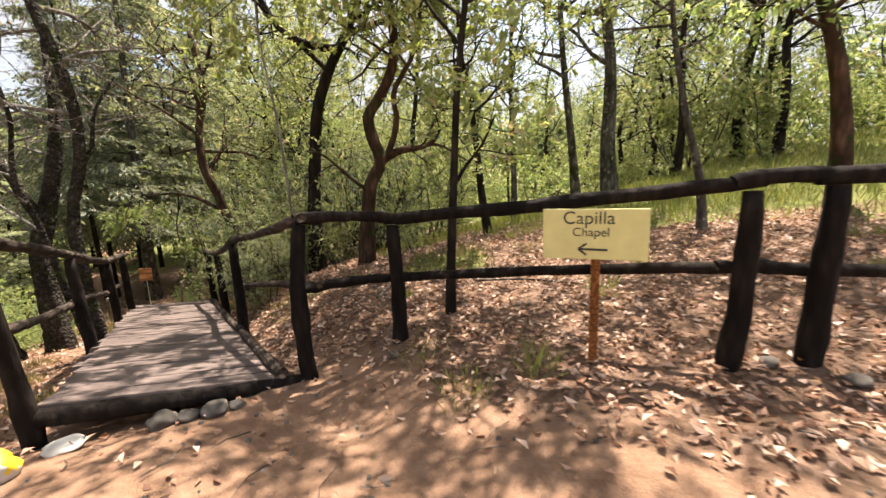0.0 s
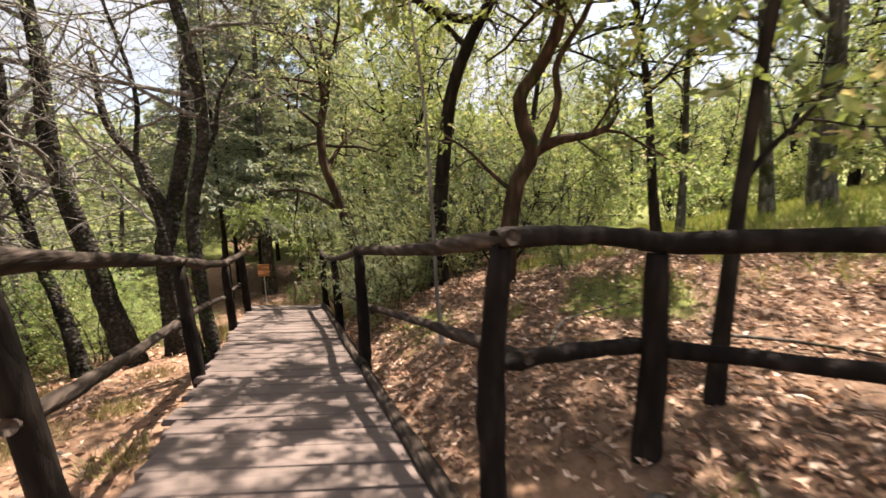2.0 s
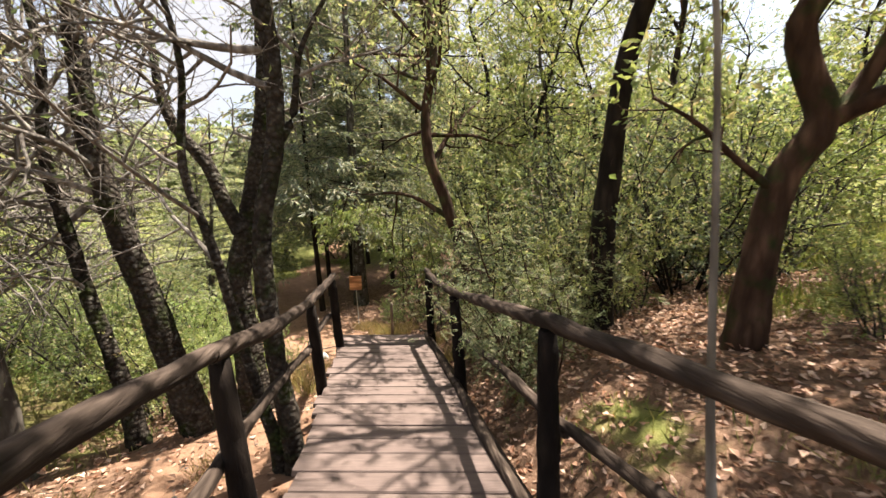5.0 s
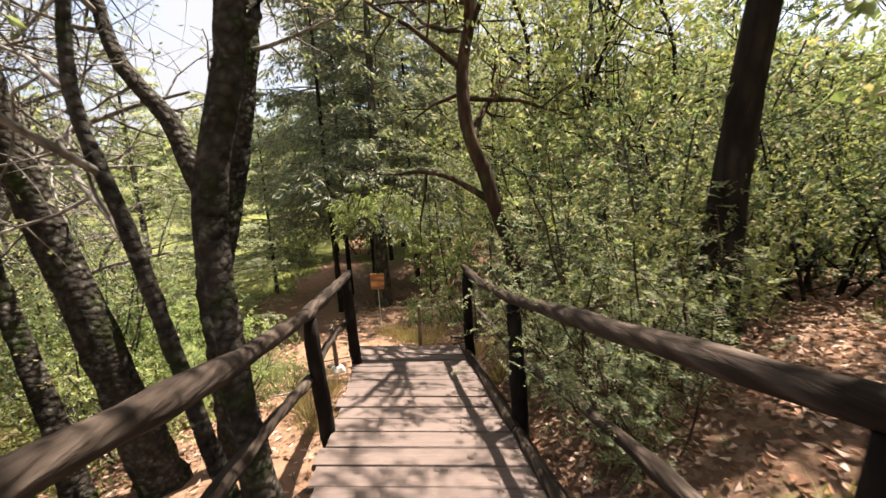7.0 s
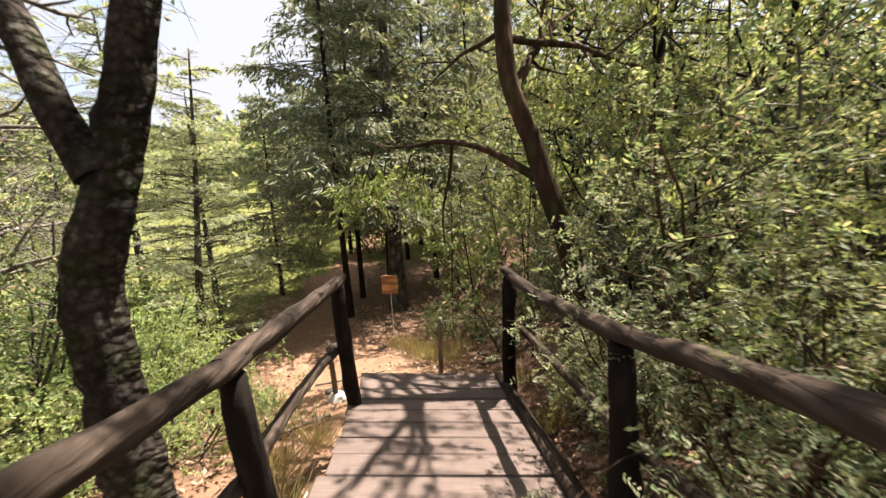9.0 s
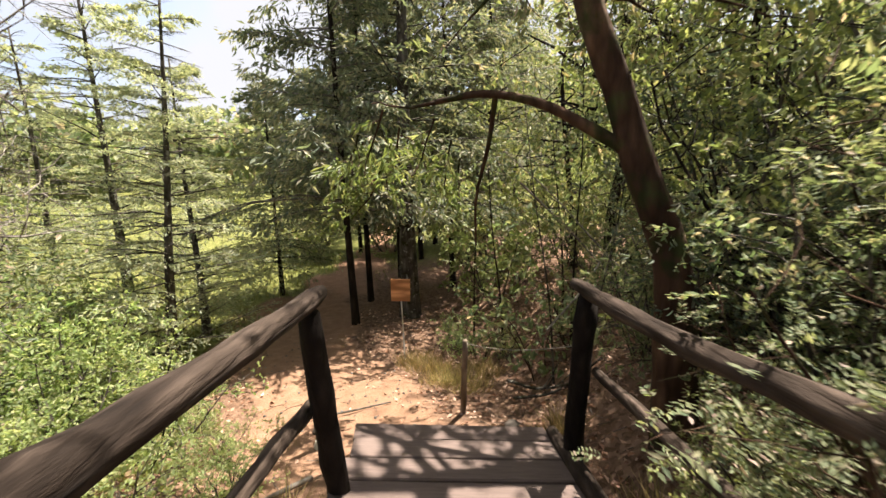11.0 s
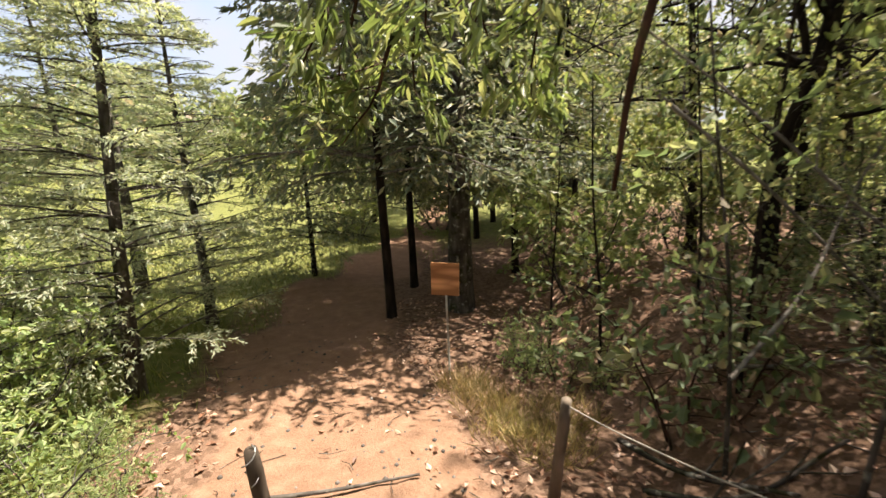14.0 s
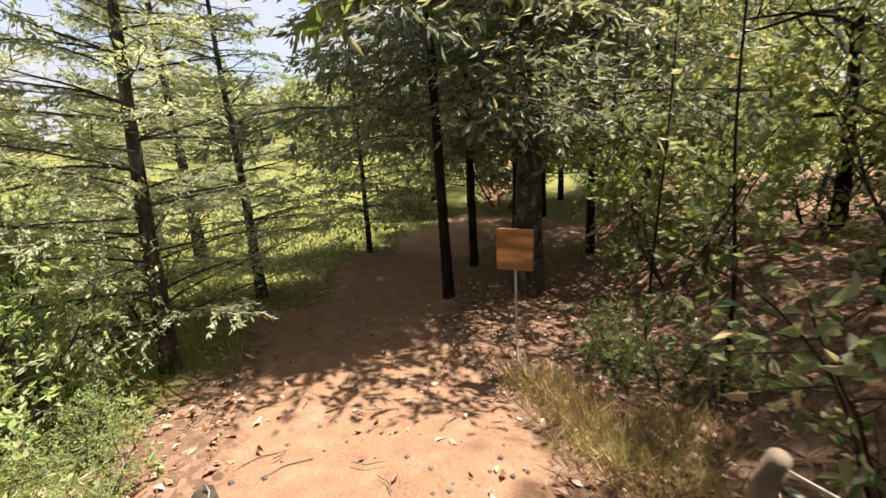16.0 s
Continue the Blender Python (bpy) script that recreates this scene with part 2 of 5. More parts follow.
def ground_material():
    m, nt, b, _ = nodes_of("forest_soil")
    v = coords(nt)
    big, mid_n, fine = noise_tex(nt, 0.9, 4, v), noise_tex(nt, 6, 5, v), noise_tex(nt, 45, 5, v, 0.7)
    chips = noise_tex(nt, 22, vec=v, kind="ShaderNodeTexVoronoi")
    earth = ramp(nt, mid_n.outputs["Fac"], [(0.25, (0.160, 0.090, 0.053)), (0.55, (0.236, 0.139, 0.088)), (0.8, (0.318, 0.204, 0.138))])
    earth = mixed(nt, 0.35, earth, ramp(nt, fine.outputs["Fac"], [(0.3, (0.128, 0.071, 0.041)), (0.7, (0.316, 0.198, 0.132))]))
    sep = nt.nodes.new("ShaderNodeSeparateColor")
    nt.links.new(chips.outputs["Color"], sep.inputs["Color"])
    litter = ramp(nt, sep.outputs["Red"], [(0.0, (0.072, 0.040, 0.024)), (0.5, (0.160, 0.096, 0.062)), (1.0, (0.272, 0.176, 0.124))])
    litter = mixed(nt, 0.4, litter, ramp(nt, fine.outputs["Fac"], [(0.3, (0.056, 0.034, 0.021)), (0.7, (0.208, 0.128, 0.084))]))
    turf = ramp(nt, mid_n.outputs["Fac"], [(0.3, (0.080, 0.096, 0.024)), (0.55, (0.136, 0.144, 0.040)), (0.8, (0.224, 0.192, 0.080))])
    at_e, at_g = nt.nodes.new("ShaderNodeAttribute"), nt.nodes.new("ShaderNodeAttribute")
    at_e.attribute_name, at_g.attribute_name = "earth", "grass"

    def edge(a):
        add = nt.nodes.new("ShaderNodeMath")
        add.operation = "ADD"
        sub = nt.nodes.new("ShaderNodeMath")
        sub.operation = "MULTIPLY_ADD"
        nt.links.new(mid_n.outputs["Fac"], sub.inputs[0])
        sub.inputs[1].default_value, sub.inputs[2].default_value = 0.9, -0.45
        nt.links.new(a, add.inputs[0])
        nt.links.new(sub.outputs[0], add.inputs[1])
        return ramp(nt, add.outputs[0], [(0.3, (0, 0, 0)), (0.7, (1, 1, 1))])
    col = mixed(nt, edge(at_g.outputs["Fac"]), litter, turf)
    col = mixed(nt, edge(at_e.outputs["Fac"]), col, earth)
    nt.links.new(col, b.inputs["Base Color"])
    b.inputs["Roughness"].default_value = 0.95
    b.inputs["Specular IOR Level"].default_value = 0.2
    h = mixed(nt, 0.5, mid_n.outputs["Fac"], fine.outputs["Fac"])
    bumped(nt, h, b, 0.9, 0.045)
    return m


def steps(lo, hi, fine_lo, fine_hi, fine, grow=1.22):
    inner = list(np.arange(fine_lo, fine_hi + 1e-6, fine))
    out, s = [], fine
    while not out or out[-1] < hi:
        s *= grow
        out.append((out[-1] if out else fine_hi) + s)
    back, s = [], fine
    while not back or back[-1] > lo:
        s *= grow
        back.append((back[-1] if back else fine_lo) - s)
    return np.array(back[::-1] + inner + out)


def build_ground():
    gx, gy = steps(-900, 900, -5, 8, 0.1), steps(-900, 900, -5, 14, 0.1)
    X, Y = np.meshgrid(gx, gy)
    Z = land(X, Y)
    near = np.exp(-((np.hypot(X - 1, Y - 4) / 12) ** 4))
    rng = np.random.default_rng(3)
    Z = Z + near * rng.normal(0, 0.007, Z.shape)
    E, G = zones(X, Y)
    nx, ny = len(gx), len(gy)
    idx = np.arange(nx * ny).reshape(ny, nx)
    q = np.stack([idx[:-1, :-1], idx[:-1, 1:], idx[1:, 1:], idx[1:, :-1]], -1).reshape(-1, 4)
    me = fill_mesh("ground", np.stack([X, Y, Z], -1).reshape(-1, 3), q, ground_material(), True, {"earth": E.ravel(), "grass": G.ravel()})
    tagged(new("ground", me), "forest floor of tan earth, dead leaves and grass", "ground", kind="structure")


build_ground()

# ------------------------------------------------------------------ shapes


class Shape:
    """Collects tubes and leaves as four-cornered faces."""

    def __init__(self):
        self.v, self.f, self.n = [], [], 0

    def add(self, verts, faces):
        self.v.append(np.asarray(verts, float))
        self.f.append(np.asarray(faces, int) + self.n)
        self.n += len(verts)

    def tube(self, pts, radii, sides=8, rough=0.0, rng=None, cap=True):
        pts = np.asarray(pts, float)
        n = len(pts)
        tan = np.gradient(pts, axis=0)
        tan /= np.linalg.norm(tan, axis=1, keepdims=True) + 1e-9
        ref = np.array([0.31, 0.17, 0.93]) if abs(tan[0][2]) < 0.8 else np.array([0.94, 0.3, 0.1])
        u = np.cross(tan, ref)
        u /= np.linalg.norm(u, axis=1, keepdims=True)
        w = np.cross(tan, u)
        ang = np.arange(sides) * 2 * np.pi / sides
        r = np.asarray(radii, float)[:, None] * np.ones(sides)
        if rough:
            r = r * (1 + rough * rng.normal(0, 1, r.shape) * 0.6 + rough * rng.normal(0, 1, (1, sides)))
        ring = pts[:, None] + r[..., None] * (np.cos(ang)[None, :, None] * u[:, None] + np.sin(ang)[None, :, None] * w[:, None])
        verts = ring.reshape(-1, 3)
        i = np.arange(n - 1)[:, None] * sides
        j = np.arange(sides)[None]
        k = (j + 1) % sides
        faces = np.stack([i + j, i + k, i + sides + k, i + sides + j], -1).reshape(-1, 4)
        if cap and sides % 2 == 0:
            h = sides // 2
            ends = []
            for base in (0, (n - 1) * sides):
                for a in range(h - 1):
                    ends.append([base + a, base + a + 1, base + sides - 2 - a, base + sides - 1 - a])
            faces = np.concatenate([faces, ends])
        self.add(verts, faces)

    def leaves(self, pos, along, length, width, rng, flat=0.0, fold=0.25, fine=False):
        """Pointed leaves at pos that grow towards along."""
        n = len(pos)
        a = along / (np.linalg.norm(along, axis=1, keepdims=True) + 1e-9)
        s = rng.normal(0, 1, (n, 3))
        if flat:
            s[:, 2] *= 1 - flat
        s -= (s * a).sum(1, keepdims=True) * a
        s /= np.linalg.norm(s, axis=1, keepdims=True) + 1e-9
        nrm = np.cross(a, s)
        ln = (length * rng.uniform(0.65, 1.3, n))[:, None]
        wd = ln * (width / length)
        up = nrm * wd * fold
        if not fine:
            v = np.stack([pos, pos + a * ln * 0.45 + s * wd * 0.5 + up, pos + a * ln, pos + a * ln * 0.45 - s * wd * 0.5 + up], 1)
            self.add(v.reshape(-1, 3), np.arange(4 * n).reshape(n, 4))
            return
        tip = pos + a * ln - nrm * wd * 0.3
        v = np.stack([pos, pos + a * ln * 0.27 + s * wd * 0.48 + up, pos + a * ln * 0.66 + s * wd * 0.36 + up * 0.7, tip,
                      pos + a * ln * 0.66 - s * wd * 0.36 + up * 0.7, pos + a * ln * 0.27 - s * wd * 0.48 + up], 1)
        base = 6 * np.arange(n)[:, None]
        self.add(v.reshape(-1, 3), np.concatenate([base + np.array([[0, 1, 2, 3]]), base + np.array([[0, 3, 4, 5]])]))

    def fronds(self, pos, along, length, leaflet, rng, pairs=6):
        """Feathered leaves: pairs of leaflets along a stalk."""
        n = len(pos)
        a = along / (np.linalg.norm(along, axis=1, keepdims=True) + 1e-9)
        s = np.cross(a, rng.normal(0, 0.35, (n, 3)) + np.array([0, 0, 1.0]))
        s /= np.linalg.norm(s, axis=1, keepdims=True) + 1e-9
        ln = (length * rng.uniform(0.7, 1.25, n))[:, None]
        for k in range(pairs):
            f = (k + 1.0) / pairs
            at = pos + a * ln * f - np.array([0, 0, 1.0]) * ln * 0.25 * f * f
            for sg in (-1, 1):
                self.leaves(at, a * 0.45 + sg * s + rng.normal(0, 0.12, (n, 3)), leaflet * (1.1 - 0.4 * abs(f - 0.45)), leaflet * 0.36, rng, 0.85, 0.15)

    def mesh(self, name, mat, smooth=True):
        return fill_mesh(name, np.concatenate(self.v), np.concatenate(self.f), mat, smooth)


def part(name, shape, material, parent, label="", smooth=True):
    me = shape if isinstance(shape, bpy.types.Mesh) else shape.mesh(name, material, smooth)
    if isinstance(shape, bpy.types.Mesh) and not me.materials:
        me.materials.append(material)
    ob = new(name, me)
    ob.parent = parent
    if label:
        ob["label"] = label
    return ob


def thing(name, at, label, category, group=""):
    ob = new(name)
    ob.empty_display_size = 0.1
    ob.location = at
    return tagged(ob, label, category, group)


def curve(pts, n):
    """A smooth line through control points."""
    pts = np.asarray(pts, float)
    t = np.concatenate([[0], np.cumsum(np.linalg.norm(np.diff(pts, axis=0), axis=1))])
    m = np.gradient(pts, t, axis=0) if len(pts) > 2 else np.repeat((pts[1:] - pts[:1]) / t[-1], 2, 0)
    q = np.linspace(0, t[-1], n)
    i = np.clip(np.searchsorted(t, q, side="right") - 1, 0, len(pts) - 2)
    h = (t[i + 1] - t[i])[:, None]
    s = ((q - t[i])[:, None]) / h
    return ((2 * s**3 - 3 * s**2 + 1) * pts[i] + (s**3 - 2 * s**2 + s) * h * m[i] + (-2 * s**3 + 3 * s**2) * pts[i + 1] + (s**3 - s**2) * h * m[i + 1])


def box_mesh(name, sx, sy, sz, bevel, mat, jig=0.0, seed=0):
    """A box about its middle with softened edges."""
    bm = bmesh.new()
    bmesh.ops.create_cube(bm, size=1)
    bmesh.ops.scale(bm, vec=(sx, sy, sz), verts=bm.verts)
    if bevel:
        bmesh.ops.bevel(bm, geom=list(bm.edges), offset=bevel, segments=1, affect="EDGES", profile=0.5)
    if jig:
        r = random.Random(seed)
        for v in bm.verts:
            v.co += Vector((r.uniform(-jig, jig), r.uniform(-jig, jig), r.uniform(-jig, jig)))
    me = bpy.data.meshes.new(name)
    bm.to_mesh(me)
    bm.free()
    me.materials.append(mat)
    return me


def log_shape(a, b, ra, rb, rng, bend=0.02, sides=12, n=14, rough=0.035, knots=3):
    """A peeled log between two places, slightly bent, with knots."""
    a, b = np.asarray(a, float), np.asarray(b, float)
    t = np.linspace(0, 1, n)
    pts = a + (b - a) * t[:, None]
    side = rng.normal(0, 1, 3)
    pts += np.sin(np.pi * t)[:, None] * side * bend
    pts += rng.normal(0, bend * 0.15, pts.shape)
    r = ra + (rb - ra) * t
    for _ in range(knots):
        r = r * (1 + 0.13 * np.exp(-(((t - rng.uniform()) / 0.05) ** 2)))
    r[0] *= 0.86
    r[-1] *= 0.86
    s = Shape()
    s.tube(pts, r, sides, rough, rng)
    return s

# ------------------------------------------------------------------ boardwalk

SLOPE_Y, SLOPE_X = -0.1547, -0.12


def deck_z(x, y):
    return SLOPE_Y * y + SLOPE_X * x


def plank_material():
    m, nt, b, _ = nodes_of("weathered_plank")
    v = coords(nt, (1.2, 14, 14))
    oi = nt.nodes.new("ShaderNodeObjectInfo")
    off = nt.nodes.new("ShaderNodeVectorMath")
    off.operation = "ADD"
    comb = nt.nodes.new("ShaderNodeCombineXYZ")
    mul = nt.nodes.new("ShaderNodeMath")
    mul.operation = "MULTIPLY"
    mul.inputs[1].default_value = 40
    nt.links.new(oi.outputs["Random"], mul.inputs[0])
    nt.links.new(mul.outputs[0], comb.inputs["X"])
    nt.links.new(mul.outputs[0], comb.inputs["Z"])
    nt.links.new(v, off.inputs[0])
    nt.links.new(comb.outputs["Vector"], off.inputs[1])
    grain = noise_tex(nt, 5, 6, off.outputs["Vector"], 0.65)
    blot = noise_tex(nt, 3.5, 4, coords(nt, space="Generated"))
    spots = noise_tex(nt, 28, 4, coords(nt))
    col = ramp(nt, grain.outputs["Fac"], [(0.25, (0.054, 0.038, 0.032)), (0.5, (0.110, 0.079, 0.068)), (0.78, (0.164, 0.126, 0.111))])
    col = mixed(nt, 0.4, col, ramp(nt, oi.outputs["Random"], [(0.0, (0.077, 0.052, 0.045)), (1.0, (0.147, 0.108, 0.093))]))
    col = mixed(nt, ramp(nt, blot.outputs["Fac"], [(0.5, (0, 0, 0)), (0.8, (0.475, 0.440, 0.415))]), col, (0.071, 0.050, 0.041))
    col = mixed(nt, ramp(nt, spots.outputs["Fac"], [(0.62, (0, 0, 0)), (0.75, (0.570, 0.528, 0.498))]), col, (0.181, 0.142, 0.119))
    nt.links.new(col, b.inputs["Base Color"])
    b.inputs["Roughness"].default_value = 0.82
    bumped(nt, grain.outputs["Fac"], b, 0.5, 0.004)
    return m


PLANK = plank_material()


def build_deck():
    deck = thing("boardwalk", (0, 3.4, deck_z(0, 3.4)), "weathered grey-brown plank boardwalk sloping down to the trail", "boardwalk")
    n = 31
    inv = Matrix.Translation(deck.location).inverted()
    kinds = [box_mesh("plank", 1.34 + 0.02 * k, 0.2, 0.045, 0.006, PLANK, 0.004, k) for k in range(6)]
    rng = random.Random(4)
    for i in range(n):
        s = (i + 0.5) / n
        yl, yr = 0.36 + s * 6.55, 0.02 + s * 7.0
        xl, xr = -0.74 + 0.02 * math.sin(i), 0.66
        c = Vector(((xl + xr) / 2 + rng.uniform(-0.012, 0.012), (yl + yr) / 2, 0))
        c.z = deck_z(c.x, c.y) - 0.0225 + rng.uniform(-0.003, 0.003)
        ax = Vector((xr - xl, yr - yl, deck_z(xr, yr) - deck_z(xl, yl))).normalized()
        ay = Vector((0, 1, SLOPE_Y)).normalized()
        az = ax.cross(ay).normalized()
        ay = az.cross(ax)
        m = Matrix((ax, ay, az)).transposed().to_4x4()
        ob = new("plank", kinds[rng.randrange(6)])
        wide = (6.55 + 0.45 * 0.5) / n / 0.2 * 0.965
        ob.parent = deck
        ob.matrix_basis = inv @ Matrix.Translation(c) @ m @ Matrix.Diagonal((1 + (0.04 if i < 3 else 0), wide, 1, 1))

    def beam(name, x, y0, y1, wx, h, top, mat):
        me = box_mesh(name, wx, 1.0, h, 0.0, mat)
        ob = new(name, me)
        ob.parent = deck
        a = Vector((x, y0, deck_z(x, y0)))
        b = Vector((x, y1, deck_z(x, y1)))
        d = (b - a)
        rot = d.to_track_quat("Y", "Z").to_matrix().to_4x4()
        ob.matrix_basis = inv @ Matrix.Translation((a + b) / 2 + Vector((0, 0, top - h / 2))) @ rot @ Matrix.Diagonal((1, d.length, 1, 1))
        return ob
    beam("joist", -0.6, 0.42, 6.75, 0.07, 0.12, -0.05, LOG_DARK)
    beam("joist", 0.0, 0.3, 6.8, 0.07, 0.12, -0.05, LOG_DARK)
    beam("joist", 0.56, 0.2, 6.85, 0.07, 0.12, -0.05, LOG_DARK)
    rng2 = np.random.default_rng(9)
    for y0, y1 in ((0.02, 2.2), (2.22, 4.5), (4.52, 6.9)):
        s = log_shape((0.64, y0, deck_z(0.64, y0) + 0.03), (0.64, y1, deck_z(0.64, y1) + 0.03), 0.05, 0.046, rng2, 0.008, 8, 10, 0.03)
        ob = part("kerb_log", s, LOG_BROWN, deck, "weathered round kerb log")
        ob.matrix_basis = inv
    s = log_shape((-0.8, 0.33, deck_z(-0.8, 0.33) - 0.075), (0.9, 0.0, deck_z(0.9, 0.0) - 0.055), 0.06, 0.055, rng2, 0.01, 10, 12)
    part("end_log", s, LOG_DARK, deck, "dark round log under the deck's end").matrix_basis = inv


build_deck()

# ------------------------------------------------------------------ railings

rail_rng = np.random.default_rng(21)


def railing(name, label, posts, tops, mids, mat_post, mat_rail, r_post=0.062, r_rail=0.055):
    """posts: (base, top) places; tops and mids: runs of places joined by logs."""
    at = np.array(posts[0][0])
    ob = thing(name, tuple(at), label, "railing")
    inv = Matrix.Translation(at).inverted()
    for base, top in posts:
        s = log_shape(base, top, r_post * 1.1, r_post * 0.92, rail_rng, 0.012, 12, 12, 0.045)
        part("post", s, mat_post, ob).matrix_basis = inv
    for key, runs, k in (("top_rail", tops, 1.0), ("mid_rail", mids, 0.8)):
        for run in runs:
            run = np.asarray(run, float)
            for a, b in zip(run[:-1], run[1:]):
                d = (b - a) / np.linalg.norm(b - a)
                s = log_shape(a - d * 0.08, b + d * 0.08, r_rail * k * 1.05, r_rail * k * 0.95, rail_rng, 0.018, 12, 16, 0.03, 5)
                part(key, s, mat_rail, ob).matrix_basis = inv
    return ob


railing("handrail", "dark log handrail along the open edge of the boardwalk", [
    ((-0.78, 0.31, -0.35), (-0.88, 0.3, 1.08)), ((-0.72, 2.36, -0.6), (-0.82, 2.48, 0.66)),
    ((-0.73, 4.68, -1.0), (-0.75, 4.48, 0.27)), ((-0.68, 6.3, -1.38), (-0.7, 6.0, 0.13))],
    [[(-0.98, -0.75, 1.2), (-0.87, 0.3, 1.11), (-0.82, 2.48, 0.71), (-0.75, 4.48, 0.32), (-0.69, 6.08, 0.18)]],
    [[(-0.85, 0.33, 0.55), (-0.86, 2.44, 0.2), (-0.8, 4.58, -0.18), (-0.77, 6.2, -0.4)]], LOG_DARK, LOG_BROWN, 0.053, 0.041)
railing("handrail", "dark log handrail beside the kerb of the boardwalk", [
    ((0.86, 0.03, -0.3), (0.86, 0.05, 1.07)), ((0.7, 2.46, -0.72), (0.67, 2.43, 0.66)),
    ((0.73, 4.64, -1.15), (0.67, 4.66, 0.18)), ((0.72, 6.72, -1.5), (0.64, 6.38, 0.03))],
    [[(0.86, 0.05, 1.11), (0.67, 2.43, 0.71), (0.67, 4.66, 0.23), (0.63, 6.44, 0.07)]],
    [[(0.95, 0.05, 0.58), (0.79, 2.51, 0.09)], [(0.79, 2.53, 0.05), (0.78, 4.64, -0.32), (0.76, 6.42, -0.46)]], LOG_DARK, LOG_BROWN, 0.057, 0.039)
railing("log_fence", "dark log fence curving away from the boardwalk over dead leaves", [
    ((1.6, -0.1, -0.15), (1.57, -0.1, 1.02)), ((2.7, -2.12, -0.05), (2.75, -2.17, 1.28)),
    ((3.05, -2.42, -0.05), (3.09, -2.45, 1.3)), ((4.6, -4.1, -0.1), (4.62, -4.1, 1.35))],
    [[(0.9, 0.04, 1.11), (1.58, -0.09, 1.07), (2.74, -2.15, 1.33), (3.08, -2.43, 1.35), (4.62, -4.1, 1.42)]],
    [[(0.92, 0.03, 0.57), (1.58, -0.05, 0.56), (2.74, -2.1, 0.83), (3.08, -2.38, 0.81), (4.62, -4.05, 0.75)]], LOG_DARK, LOG_DARK, 0.062, 0.045)

# ------------------------------------------------------------------ trees


def unit(v):
    return v / (np.linalg.norm(v) + 1e-9)


def limb(rng, p, d, length, r, n, wander, lift):
    """A wandering line of places from p towards d."""
    pts = [np.asarray(p, float)]
    d = unit(np.asarray(d, float))
    for _ in range(n - 1):
        d = unit(d + rng.normal(0, wander, 3) + np.array([0, 0, lift]))
        pts.append(pts[-1] + d * length / (n - 1))
    return np.array(pts), np.linspace(r, r * 0.35, n)


def in_corridor(p, top=2.5):
    """Whether places lie in the space that is kept free over the walk."""
    p = np.atleast_2d(p)
    x, y, z = p[:, 0], p[:, 1], p[:, 2]
    mid = np.interp(y, [-5, 0, 6, 8.2], [0.1, 0.0, -0.1, -0.5])
    floor = np.interp(y, [-5, 0, 6.9, 7.2, 9], [0.0, 0.0, -1.05, -1.5, -1.8])
    wide = np.interp(y, [0, 3.5, 4.6, 6.3, 7.2], [0.85, 0.9, 1.45, 1.5, 0.6])
    return (y > -5) & (y < 7.6) & (np.abs(x - mid) < wide) & (z < floor + top)


